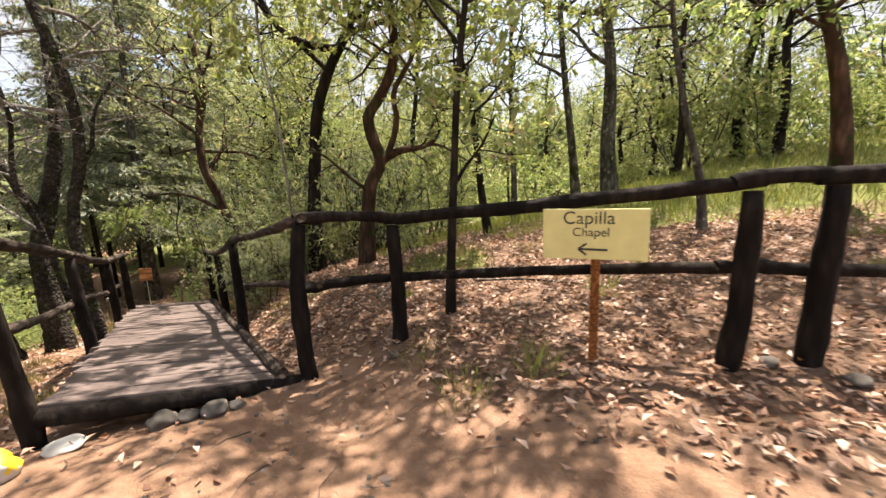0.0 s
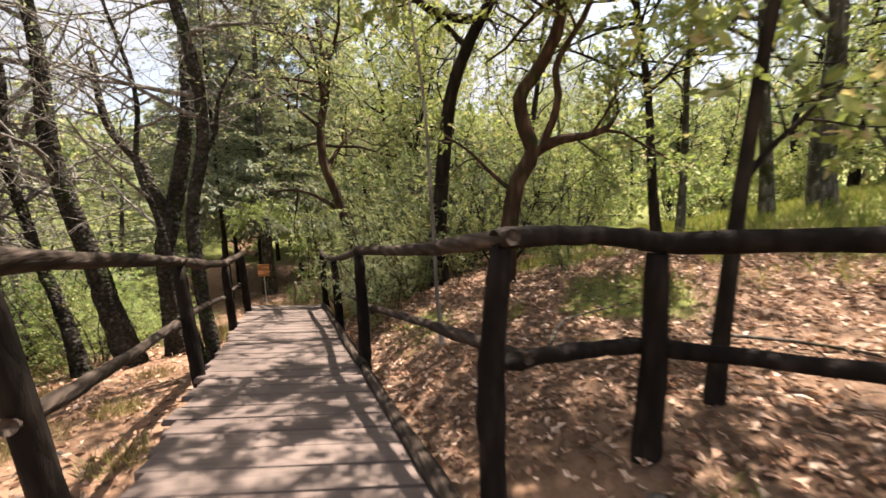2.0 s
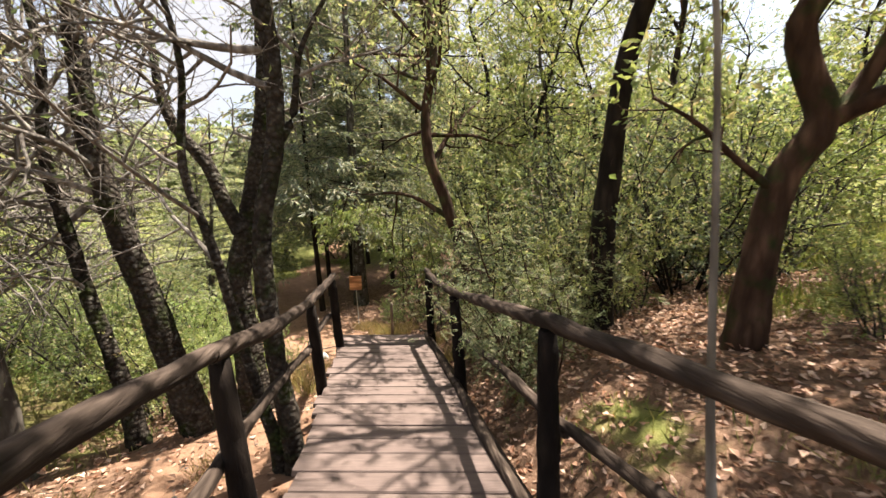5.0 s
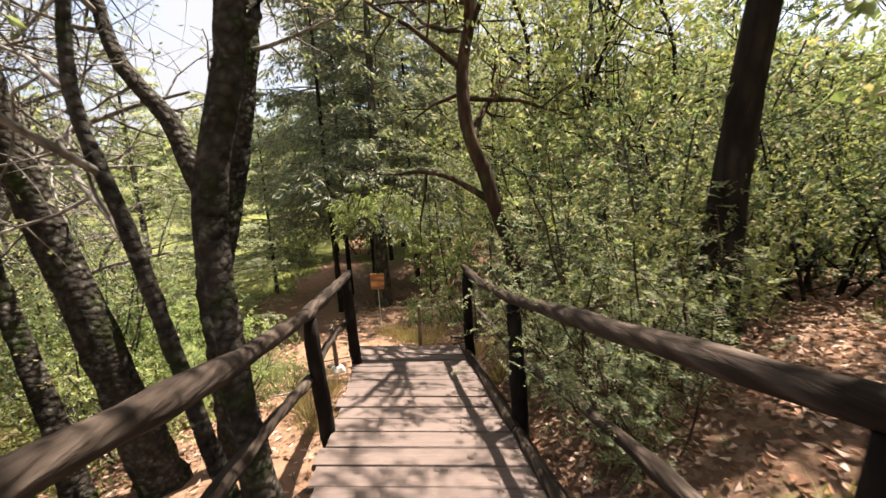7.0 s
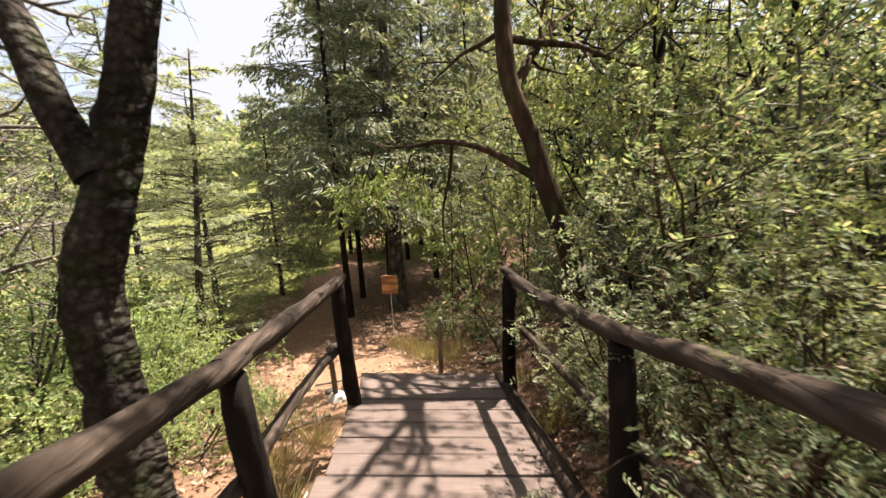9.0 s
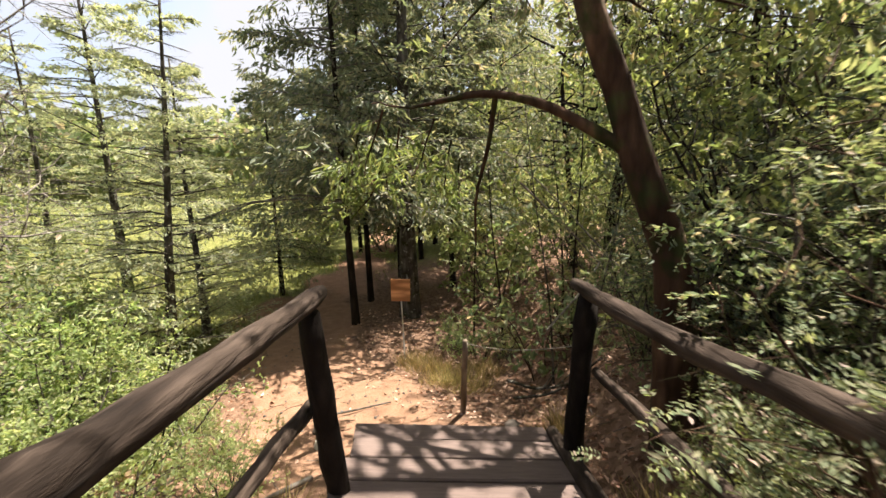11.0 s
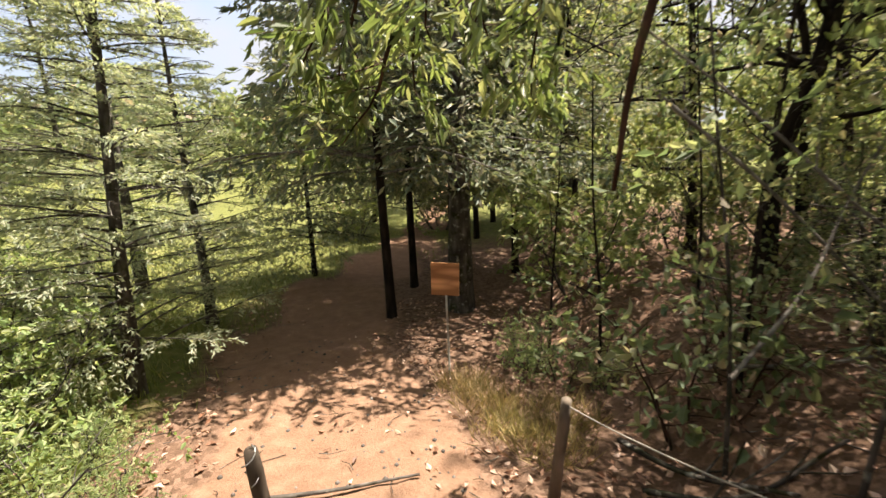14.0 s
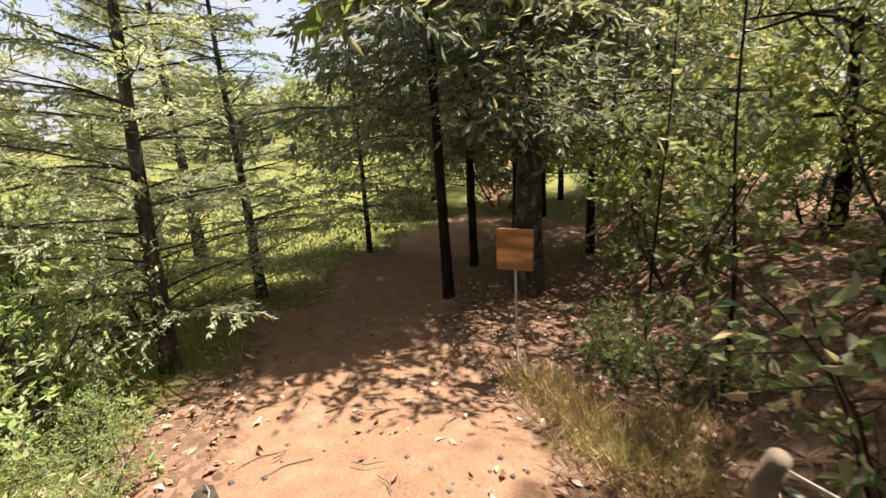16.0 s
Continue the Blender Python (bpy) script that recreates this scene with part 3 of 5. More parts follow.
class Tree:
    def __init__(self, seed):
        self.rng = np.random.default_rng(seed)
        self.wood, self.crown, self.twigs, self.clear = Shape(), Shape(), [], True

    def trunk(self, pts, r0, r1, sides=10, flare=True, n=None, rough=0.03):
        line = curve(pts, n or max(6, 4 * len(pts)))
        t = np.linspace(0, 1, len(line))
        r = r0 + (r1 - r0) * t**0.8
        if flare:
            r = r * (1 + 0.35 * np.exp(-t * 9))
        self.wood.tube(line, r, sides, rough, self.rng)
        return line, r

    def branch(self, line, radii, count, start, length, wide, levels, lift=0.04, wander=0.16, kids=4, shrink=0.55, end=1.0, bare=True):
        """Branches along a line, and theirs in turn; the last ones bear the leaves."""
        rng = self.rng
        n = len(line)
        for i in range(count):
            s = start + (end - start) * (i + rng.uniform()) / count
            k = min(int(s * (n - 1)), n - 2)
            p = line[k] + (line[k + 1] - line[k]) * (s * (n - 1) - k)
            tan = unit(line[k + 1] - line[k])
            side = rng.normal(0, 1, 3)
            side = unit(side - side @ tan * tan)
            d = tan * (1 - wide) + side * wide
            ln = length * rng.uniform(0.6, 1.25)
            r = min(radii[k] * 0.6, ln * 0.022 + 0.002)
            pts, rr = limb(rng, p, d, ln, r, 5 if levels > 1 else 3, wander, lift)
            if self.clear and in_corridor(pts).any():
                continue
            if levels > 1 or bare:
                self.wood.tube(pts, rr, 6 if levels > 2 else (4 if levels > 1 else 3), cap=False)
            if levels > 1:
                self.branch(pts, rr, kids, 0.25, ln * shrink, wide, levels - 1, lift, wander, kids, shrink, 1.0, bare)
            else:
                self.twigs.append(pts)

    def leaf(self, per_twig, length, width, flat=0.0, hang=0.0, spread=0.5, fine=False, feathered=False):
        if not self.twigs:
            return
        rng = self.rng
        tw = np.array(self.twigs)
        n = len(tw) * per_twig
        which = np.repeat(np.arange(len(tw)), per_twig)
        s = rng.uniform(0.1, 1.05, n)[:, None] * (tw.shape[1] - 1)
        k = np.clip(s.astype(int), 0, tw.shape[1] - 2)[:, 0]
        a, b = tw[which, k], tw[which, k + 1]
        pos = a + (b - a) * (s - k[:, None])
        along = (b - a) / (np.linalg.norm(b - a, axis=1, keepdims=True) + 1e-9) + rng.normal(0, spread + 0.25, (n, 3)) - np.array([0, 0, hang])
        pos = pos + rng.normal(0, length * 0.25, (n, 3))
        if self.clear:
            free = ~in_corridor(pos, 2.6)
            pos, along = pos[free], along[free]
        if feathered:
            self.crown.fronds(pos, along, length * 3.2, length, rng)
        else:
            self.crown.leaves(pos, along, length, width, rng, flat, 0.25, fine)

    def make(self, name, at, label, bark_mat, leaf_mat=None, category="tree", group="", crown_name="crown", wood_name="trunk"):
        ob = thing(name, at, label, category, group)
        inv = Matrix.Translation(at).inverted()
        part(wood_name, self.wood, bark_mat, ob).matrix_basis = inv
        if leaf_mat and self.crown.n:
            part(crown_name, self.crown, leaf_mat, ob, smooth=False).matrix_basis = inv
        return ob


def rooted(pts, sink=0.12):
    """Lets a trunk start a little below the ground under it."""
    x, y, z = pts[0]
    g = land_at(x, y) - sink
    return [(x, y, g)] + [p for p in pts if p[2] > g + 0.15]


def tree_at(pts):
    x, y, _ = pts[0]
    return (x, y, land_at(x, y))


# trees beside the walk ------------------------------------------------------

def fork_tree():
    t = Tree(31)
    pts = rooted([(2.84, 3.34, -0.1), (2.89, 3.3, 0.81), (2.95, 3.25, 1.34), (3.09, 3.12, 1.74), (3.01, 3.2, 2.05), (2.96, 3.24, 2.42), (3.12, 3.1, 2.74), (3.25, 2.96, 3.07), (3.3, 3.0, 4.2), (3.0, 3.3, 5.6)])
    line, r = t.trunk(pts, 0.14, 0.05, 12, n=44, rough=0.07)
    arm, ra = t.trunk([(3.09, 3.12, 1.72), (3.33, 2.88, 1.87), (3.56, 2.6, 1.91), (3.75, 2.5, 2.0), (3.85, 2.45, 2.2)], 0.09, 0.02, 10, False, 16, 0.05)
    up, ru = t.trunk([(3.16, 3.05, 1.8), (3.25, 2.96, 2.05), (3.3, 2.9, 2.4), (3.28, 2.95, 2.7), (3.6, 2.8, 3.4), (3.7, 2.6, 4.4)], 0.06, 0.025, 8, False, 18)
    low, rl = t.trunk([(2.93, 3.26, 1.2), (2.6, 3.3, 1.45), (2.3, 3.4, 1.75), (2.0, 3.5, 1.95)], 0.04, 0.012, 6, False, 10)
    t.branch(line, r, 8, 0.6, 1.7, 0.72, 3, kids=5)
    t.branch(arm, ra, 6, 0.4, 0.8, 0.5, 3)
    t.branch(up, ru, 6, 0.5, 1.2, 0.7, 3)
    t.branch(low, rl, 6, 0.3, 0.5, 0.6, 2)
    t.leaf(8, 0.09, 0.042, 0.3)
    t.make("forked_tree", tree_at(pts), "forked tree with reddish-brown bark and fresh green leaves", BARK_BROWN, LEAF_LIGHT)


def dark_tree():
    t = Tree(32)
    pts = rooted([(2.38, 4.72, -0.4), (2.4, 4.7, 0.8), (2.45, 4.68, 1.5), (2.5, 4.66, 2.1), (2.6, 4.6, 2.8), (2.85, 4.5, 3.5), (3.2, 4.4, 4.2), (3.5, 4.5, 5.6), (3.6, 4.6, 7.4)])
    line, r = t.trunk(pts, 0.15, 0.055, 10, n=36, rough=0.06)
    # The outer end and its dense branches are added overhead to shade the deck
    la, ra = t.trunk([(3.0, 4.45, 3.8), (2.65, 4.55, 3.8), (2.1, 4.7, 4.0), (1.7, 4.8, 4.6), (1.1, 4.8, 5.0), (0.5, 4.6, 5.4), (-0.3, 4.2, 5.8)], 0.075, 0.02, 8, False, 20)
    ra2, rr2 = t.trunk([(3.2, 4.4, 4.1), (3.7, 4.2, 4.3), (4.2, 4.0, 4.5), (4.5, 3.8, 5.2)], 0.07, 0.02, 8, False, 16)
    t.branch(line, r, 12, 0.4, 1.7, 0.75, 3, kids=5)
    t.branch(la, ra, 14, 0.25, 1.2, 0.7, 3)
    t.branch(ra2, rr2, 6, 0.3, 1.0, 0.7, 3)
    t.leaf(9, 0.085, 0.036, 0.3)
    t.make("dark_tree", tree_at(pts), "tall dark-barked tree with spreading branches and green leaves", BARK_DARK, LEAF_LIGHT)


def slim_tree(seed, pts, r0, label, bark_mat, leaf_mat, start=0.45, count=12, reach=1.1, per=12, size=0.075, name="slim_tree", levels=3, kids=4, wide=0.7, limb_line=(), spread=()):
    t = Tree(seed)
    pts = rooted(pts)
    line, r = t.trunk(pts, r0, r0 * 0.3, 8, n=24)
    t.branch(line, r, count, start, reach, wide, levels, kids=kids)
    if limb_line:
        a, b = t.trunk(list(limb_line), r0 * 0.5, r0 * 0.2, 8, False, 14)
        t.branch(a, b, 6, 0.4, 0.8, 0.7, 2)
    # High limb above the view, added only for the shade it casts
    if spread:
        a, b = t.trunk(list(spread), r0 * 0.6, r0 * 0.2, 8, False, 14)
        t.branch(a, b, 18, 0.3, 1.4, 0.7, 3)
    if leaf_mat:
        t.leaf(per, size, size * 0.5, 0.3)
    return t.make(name, tree_at(pts), label, bark_mat, leaf_mat)


fork_tree()
dark_tree()
slim_tree(33, [(1.43, 2.16, -0.3), (1.38, 2.19, 0.32), (1.36, 2.21, 0.93), (1.33, 2.22, 1.5), (1.3, 2.24, 2.03), (1.2, 2.4, 3.2), (1.3, 2.5, 4.5), (1.4, 2.6, 5.6)], 0.021,
          "thin pale-barked sapling with a light green crown", BARK_PALE, LEAF_LIGHT, 0.58, 30, 1.35, 20, 0.085, "sapling")
slim_tree(34, [(5.33, 2.92, 0.1), (5.26, 3.02, 0.8), (5.18, 3.13, 1.96), (5.12, 3.2, 2.7), (4.99, 3.36, 3.8), (5.0, 3.4, 6.0)], 0.085,
          "slender dark tree standing in dry grass", BARK_DARK, LEAF_LIGHT, 0.4, 20, 2.0, 20, 0.095)
# spread is an unseen overhead limb that shades the ground by the fence
slim_tree(35, [(2.2, -0.02, 0.1), (2.24, 0.0, 0.75), (2.3, 0.02, 1.4), (2.33, 0.0, 2.1), (2.4, -0.1, 3.2), (2.3, -0.3, 4.4), (2.5, -0.2, 6.0)], 0.044,
          "slender forked dark tree behind the log fence", BARK_DARK, LEAF_LIGHT, 0.42, 24, 1.9, 18, 0.095, spread=((2.4, -0.1, 3.2), (2.8, 0.4, 3.8), (3.2, 1.1, 4.4), (3.6, 1.9, 5.1)), limb_line=((2.30, 0.03, 1.31), (2.41, -0.02, 1.50), (2.51, -0.12, 1.67), (2.64, -0.18, 1.96)))
slim_tree(36, [(9.46, 2.91, 0.1), (9.4, 3.0, 1.69), (9.37, 3.05, 4.26), (9.27, 3.2, 5.55), (9.4, 3.1, 9.0)], 0.21,
          "stout grey tree at the grass's edge", BARK_GREY, LEAF_LIGHT, 0.4, 16, 2.4, 13, 0.1)
slim_tree(37, [(8.9, 3.5, 0.1), (8.75, 3.6, 2.0), (8.5, 3.8, 4.5), (8.3, 3.9, 8.0)], 0.13,
          "grey tree leaning beside a stouter one", BARK_GREY, LEAF_LIGHT, 0.4, 12, 2.0, 12, 0.1)
slim_tree(38, [(6.0, -0.65, 0.2), (5.95, -0.6, 1.2), (5.8, -0.4, 2.2), (5.7, -0.2, 3.4), (5.6, -0.2, 5.5)], 0.06,
          "thin grey sapling among dead leaves", BARK_GREY, LEAF_LIGHT, 0.45, 14, 1.6, 12, 0.09)
slim_tree(39, [(7.75, -1.62, 0.5), (7.7, -1.6, 1.6), (7.55, -1.5, 2.6), (7.2, -1.2, 4.0), (6.9, -1.0, 5.2), (6.5, -0.8, 7.0), (6.2, -0.6, 8.5)], 0.12,
          "leaning brown tree with bright young leaves", BARK_BROWN, LEAF_BRIGHT, 0.3, 20, 2.0, 16, 0.1)
slim_tree(40, [(7.0, 3.9, 0.1), (7.02, 3.95, 1.6), (6.95, 4.0, 3.4), (7.1, 4.1, 6.5)], 0.08, "slender grey woodland tree", BARK_GREY, LEAF_LIGHT, 0.4, 12, 1.6, 12, 0.09)


def bare_tree(seed, pts, r0, label, bark_mat, start=0.3, count=16, reach=1.3, extra=(), r1=None, levels=3, kids=5, name="bare_tree", wide=0.72):
    """A tree in thin, nearly leafless twigs."""
    t = Tree(seed)
    pts = rooted(pts)
    line, r = t.trunk(pts, r0, r1 or r0 * 0.3, 14, n=70, rough=0.11)
    arms = [t.trunk(p, ra, rb, 8, False, 16, 0.06) + (n,) for p, ra, rb, n in extra]
    stem, t.wood = t.wood, Shape()
    t.branch(line, r, count, start, reach, wide, levels, 0.0, 0.24, kids, 0.6)
    for a, b, n in arms:
        t.branch(a, b, n, 0.25, reach * 0.75, 0.7, levels, 0.0, 0.24, kids, 0.6)
    twigs, t.wood = t.wood, stem
    t.leaf(1, 0.05, 0.025)
    ob = t.make(name, tree_at(pts), label, bark_mat, LEAF_MID, crown_name="leaves")
    bare = part("twigwork", twigs, TWIG_GREY, ob, "pale grey bare twigs")
    bare.matrix_basis = Matrix.Translation(tree_at(pts)).inverted()
    tagged(bare, kind="stuff")
    return ob


bare_tree(51, [(-0.84, 3.66, -0.7), (-0.9, 3.64, 0.38), (-0.9, 3.64, 0.95), (-0.86, 3.66, 1.25), (-0.77, 3.7, 1.6), (-0.72, 3.72, 2.2), (-0.78, 3.7, 2.8), (-0.95, 3.8, 3.6), (-0.9, 3.9, 5.2)], 0.07,
          "dark nearly leafless tree close to the handrail", BARK_FLAKY, 0.38, 14, 1.2,
          [([(-0.8, 3.68, 1.6), (-0.66, 3.74, 1.8), (-0.55, 3.8, 2.3), (-0.3, 3.9, 2.8)], 0.035, 0.012, 6)], 0.05)
bare_tree(52, [(-0.97, 3.72, -0.75), (-1.08, 3.7, 0.0), (-1.16, 3.68, 0.55), (-1.22, 3.66, 0.98), (-1.35, 3.7, 1.5), (-1.3, 3.75, 2.2), (-1.5, 3.8, 3.2)], 0.05,
          "thin leaning bare tree with pale twigs", BARK_FLAKY, 0.4, 12, 1.0)
bare_tree(53, [(-1.95, 4.75, -1.05), (-2.11, 4.72, -0.25), (-2.21, 4.68, 0.44), (-2.32, 4.64, 1.07), (-2.4, 4.6, 1.76), (-2.38, 4.62, 2.74), (-2.4, 4.61, 3.6), (-2.3, 4.8, 5.4)], 0.125,
          "mossy leaning tree with bare grey twigs", BARK_FLAKY, 0.32, 16, 1.5)
bare_tree(54, [(-1.5, 5.02, -1.05), (-1.53, 5.0, 0.0), (-1.52, 5.0, 0.54), (-1.43, 5.05, 0.86), (-1.37, 5.1, 1.12), (-1.25, 5.16, 1.65), (-1.15, 5.22, 2.2), (-1.1, 5.4, 3.6)], 0.125,
          "thick flaky-barked tree forking above the handrail", BARK_FLAKY, 0.4, 9, 1.1,
          [([(-1.45, 5.04, 0.95), (-1.56, 5.05, 1.2), (-1.68, 5.08, 1.6), (-1.95, 5.1, 2.0), (-2.1, 5.2, 3.0)], 0.085, 0.03, 7)], 0.05)
bare_tree(55, [(-2.48, 4.67, -1.05), (-2.58, 4.72, -0.3), (-2.75, 4.8, 0.4), (-2.85, 4.85, 1.0), (-2.95, 4.9, 1.6), (-2.9, 5.0, 2.6), (-3.1, 5.1, 4.2)], 0.075,
          "crooked dark tree with lichen and bare twigs", BARK_FLAKY, 0.3, 14, 1.3)
bare_tree(56, [(-3.1, 4.2, -0.95), (-3.2, 4.3, 0.2), (-3.3, 4.3, 1.4), (-3.2, 4.5, 2.8), (-3.3, 4.7, 5.0)], 0.09,
          "grey bare tree among green shrubs", BARK_GREY, 0.25, 16, 1.5)


def arch_tree():
    t = Tree(61)
    pts = rooted([(1.42, 6.72, -1.1), (1.36, 6.72, -0.5), (1.3, 6.74, 0.17), (1.14, 6.84, 0.68), (1.0, 6.92, 1.2), (0.85, 6.97, 1.6), (0.8, 7.1, 2.3), (1.0, 7.3, 3.4), (0.9, 7.5, 4.6)])
    line, r = t.trunk(pts, 0.125, 0.06, 12, n=40, rough=0.06)
    arm, ra = t.trunk([(1.08, 6.87, 0.8), (0.83, 6.99, 0.98), (0.6, 7.08, 1.12), (0.22, 7.2, 1.22), (-0.1, 7.34, 1.2)], 0.05, 0.02, 8, False, 26, 0.05)
    drop, rd = t.trunk([(0.3, 7.2, 1.2), (0.28, 7.3, 0.95), (0.2, 7.5, 0.5), (0.22, 7.7, 0.1)], 0.02, 0.008, 6, False, 12)
    # Upper limb, unseen, added to shade the ground at the deck's end
    bough, rb = t.trunk([(0.85, 6.97, 1.6), (1.2, 7.4, 2.1), (1.6, 7.9, 2.5), (2.1, 8.5, 2.9)], 0.05, 0.015, 8, False, 14, 0.05)
    t.branch(line, r, 14, 0.55, 1.5, 0.75, 3)
    t.branch(bough, rb, 9, 0.2, 1.1, 0.75, 3)
    t.leaf(13, 0.085, 0.034, 0.2, 0.3)
    t.make("arching_tree", tree_at(pts), "brown tree whose bough arches over the boardwalk's end", BARK_BROWN, LEAF_MID)
    h = Tree(62)
    for x, y, z, n in ((-0.5, 7.6, 1.2, 9), (-0.75, 7.9, 1.05, 11), (-0.75, 8.15, 1.0, 9), (-0.4, 7.9, 1.1, 8), (-0.1, 7.75, 1.15, 8), (-0.2, 8.2, 1.05, 8), (-0.5, 8.3, 0.95, 8), (0.05, 8.0, 1.0, 8), (0.15, 8.3, 0.85, 7), (-0.6, 8.1, 0.75, 9)):
        l2, r2 = limb(h.rng, (x, y, z), (-0.15, 0.3, -0.6), 0.55, 0.01, 6, 0.15, -0.05)
        h.wood.tube(l2, r2, 5, cap=False)
        h.branch(l2, r2, n, 0.1, 0.26, 0.6, 1, -0.05)
    joint, rj = limb(h.rng, (-0.08, 7.33, 1.2), (-0.4, 0.6, -0.05), 1.0, 0.016, 7, 0.12, -0.03)
    h.wood.tube(joint, rj, 5, cap=False)
    h.leaf(15, 0.085, 0.026, 0.2, 0.5, 0.35, True)
    h.make("leafy_branch", (-0.7, 7.95, 1.0), "hanging branch with long bright green leaves", BARK_BROWN, LEAF_FRESH, "branch", crown_name="leaves", wood_name="twig")


arch_tree()

# prototypes for the woods ------------------------------------------------------


def wood_tree(seed, height, r0, label, leaf_mat, bark_mat, start=0.32, size=0.11, per=13, reach=1.9, name="woodland_tree"):
    t = Tree(seed)
    t.clear = False
    rng = t.rng
    pts = [(0, 0, -0.25)]
    for k in range(1, 7):
        s = k / 6
        pts.append((rng.normal(0, 0.16) * s * 2, rng.normal(0, 0.16) * s * 2, height * s))
    line, r = t.trunk(pts, r0, r0 * 0.2, 8, n=22)
    t.branch(line, r, 20, start, reach, 0.75, 3, 0.05, 0.18, 4, 0.55, 1.0, False)
    t.leaf(per, size, size * 0.5, 0.3)
    return t.make(name, (0, 0, 0), label, bark_mat, leaf_mat, group="woodland trees")


def shrub(seed, height, label, leaf_mat, bark_mat, stems=9, per=16, size=0.055, name="shrub", spread=0.42, kids=4, slim=0.45, apart=True, fine=True, feathered=False):
    t = Tree(seed)
    t.clear = False
    rng = t.rng
    each = []
    for i in range(stems):
        a = rng.uniform(0, 2 * np.pi)
        d = np.array([np.cos(a) * spread, np.sin(a) * spread, 1.0])
        base = np.array([np.cos(a) * 0.15, np.sin(a) * 0.15, -0.15])
        pts, rr = limb(rng, base, d, height * rng.uniform(0.7, 1.15), 0.018 * height / 2.5 + 0.004, 9, 0.12, 0.03)
        t.wood.tube(pts, rr, 6, cap=False)
        t.branch(pts, rr, 11, 0.12, height * 0.3, 0.75, 2, 0.03, 0.2, kids, 0.55, 1.0, False)
        if apart:
            each.append(t.wood)
            t.wood = Shape()
    t.leaf(per, size, size * slim, 0.35, fine=fine, feathered=feathered)
    ob = thing(name, (0, 0, 0), label, "shrub", "shrubs under the trees")
    for s in each:
        part("stem", s, bark_mat, ob)
    if not apart:
        tagged(part("limbwork", t.wood, bark_mat, ob), kind="stuff")
    part("foliage", t.crown, leaf_mat, ob, smooth=False)
    return ob


def conifer(seed, height, r0, label, leaf_mat, bark_mat, first=0.16, reach=1.9, droop=0.32, gap=0.26, name="conifer", size=0.13, thin=1.0, per=11, twig_mat=None):
    """Boughs in whorls; above a third of its height only a share, thin, of them is green."""
    t = Tree(seed)
    t.clear = False
    rng = t.rng
    pts = [(0, 0, -0.3), (0.02, 0.01, height * 0.3), (-0.02, 0.03, height * 0.65), (0.0, 0.0, height)]
    line, r = t.trunk(pts, r0, 0.02, 10, n=20)
    boughs = Shape()
    z = height * first
    while z < height * 0.97:
        s = 1 - (z - height * first) / (height * (1 - first))
        for _ in range(3):
            a = rng.uniform(0, 2 * np.pi)
            ln = (reach * (0.25 + 0.75 * s)) * rng.uniform(0.7, 1.2)
            d = np.array([np.cos(a), np.sin(a), 0.25])
            p, rr = limb(rng, (0, 0, z), d, ln, 0.012 + 0.01 * s, 7, 0.07, -droop * 0.22)
            boughs.tube(p, rr, 4, cap=False)
            green = z < height * 0.36 or rng.uniform() < thin
            for k in range(1, 7):
                tan = unit(p[k] - p[k - 1])
                side = unit(np.cross(tan, (0, 0, 1)))
                for sg in (-1, 1):
                    dd = tan * 0.75 + sg * side * 0.7 + np.array([0, 0, -droop * 0.5])
                    q, qr = limb(rng, p[k] - tan * rng.uniform(0, ln / 7), dd, ln * (0.16 + 0.06 * (7 - k)), 0.004, 3, 0.1, -droop * 0.3)
                    if green:
                        t.twigs.append(q)
                    else:
                        boughs.tube(q, qr, 3, cap=False)
            if green:
                t.twigs.append(p[[4, 5, 6]])
        z += gap * rng.uniform(0.75, 1.25)
    t.leaf(per, size, size * 0.3, 0.7, droop * 0.6, 0.2)
    ob = t.make(name, (0, 0, 0), label, bark_mat, leaf_mat, "conifer", "conifers by the trail", "foliage")
    tagged(part("limbwork", boughs, twig_mat or bark_mat, ob), kind="stuff")
    return ob


def bare_proto(seed, height, label):
    t = Tree(seed)
    t.clear = False
    rng = t.rng
    pts = [(0, 0, -0.25)] + [(rng.normal(0, 0.12) * k / 3, rng.normal(0, 0.12) * k / 3, height * k / 6) for k in range(1, 7)]
    line, r = t.trunk(pts, 0.085, 0.02, 8, n=22)
    t.branch(line, r, 22, 0.2, 1.6, 0.74, 3, 0.0, 0.25, 6, 0.6)
    t.leaf(1, 0.05, 0.03)
    return t.make("bare_tree", (0, 0, 0), label, TWIG_GREY, LEAF_MID, "tree", "bare trees", "leaves")


for k, (sx, sy, sh, lx, ly) in enumerate(((1.15, 8.35, 3.2, -0.3, 0.3), (1.55, 8.95, 3.6, 0.2, 0.4), (0.9, 9.9, 2.8, -0.25, -0.2), (2.05, 8.3, 3.8, 0.3, 0.1), (1.9, 10.2, 3.4, -0.2, 0.3), (2.5, 9.3, 4.0, 0.2, -0.2), (1.25, 7.75, 2.6, 0.4, 0.2), (0.55, 10.7, 3.0, 0.1, 0.2))):
    g = land_at(sx, sy)
    slim_tree(140 + k, [(sx, sy, g), (sx + 0.2 * lx, sy + 0.2 * ly, g + 0.3 * sh), (sx + 0.7 * lx, sy + 0.5 * ly, g + 0.65 * sh), (sx + lx, sy + ly, g + sh)], 0.013 + 0.003 * (k % 3),
              "thin dark sapling with sparse green leaves", BARK_DARK if k % 3 else BARK_GREY, LEAF_MID, 0.3, 11, 0.6, 5, 0.075, "thin_sapling", 2)

place_rng = random.Random(77)


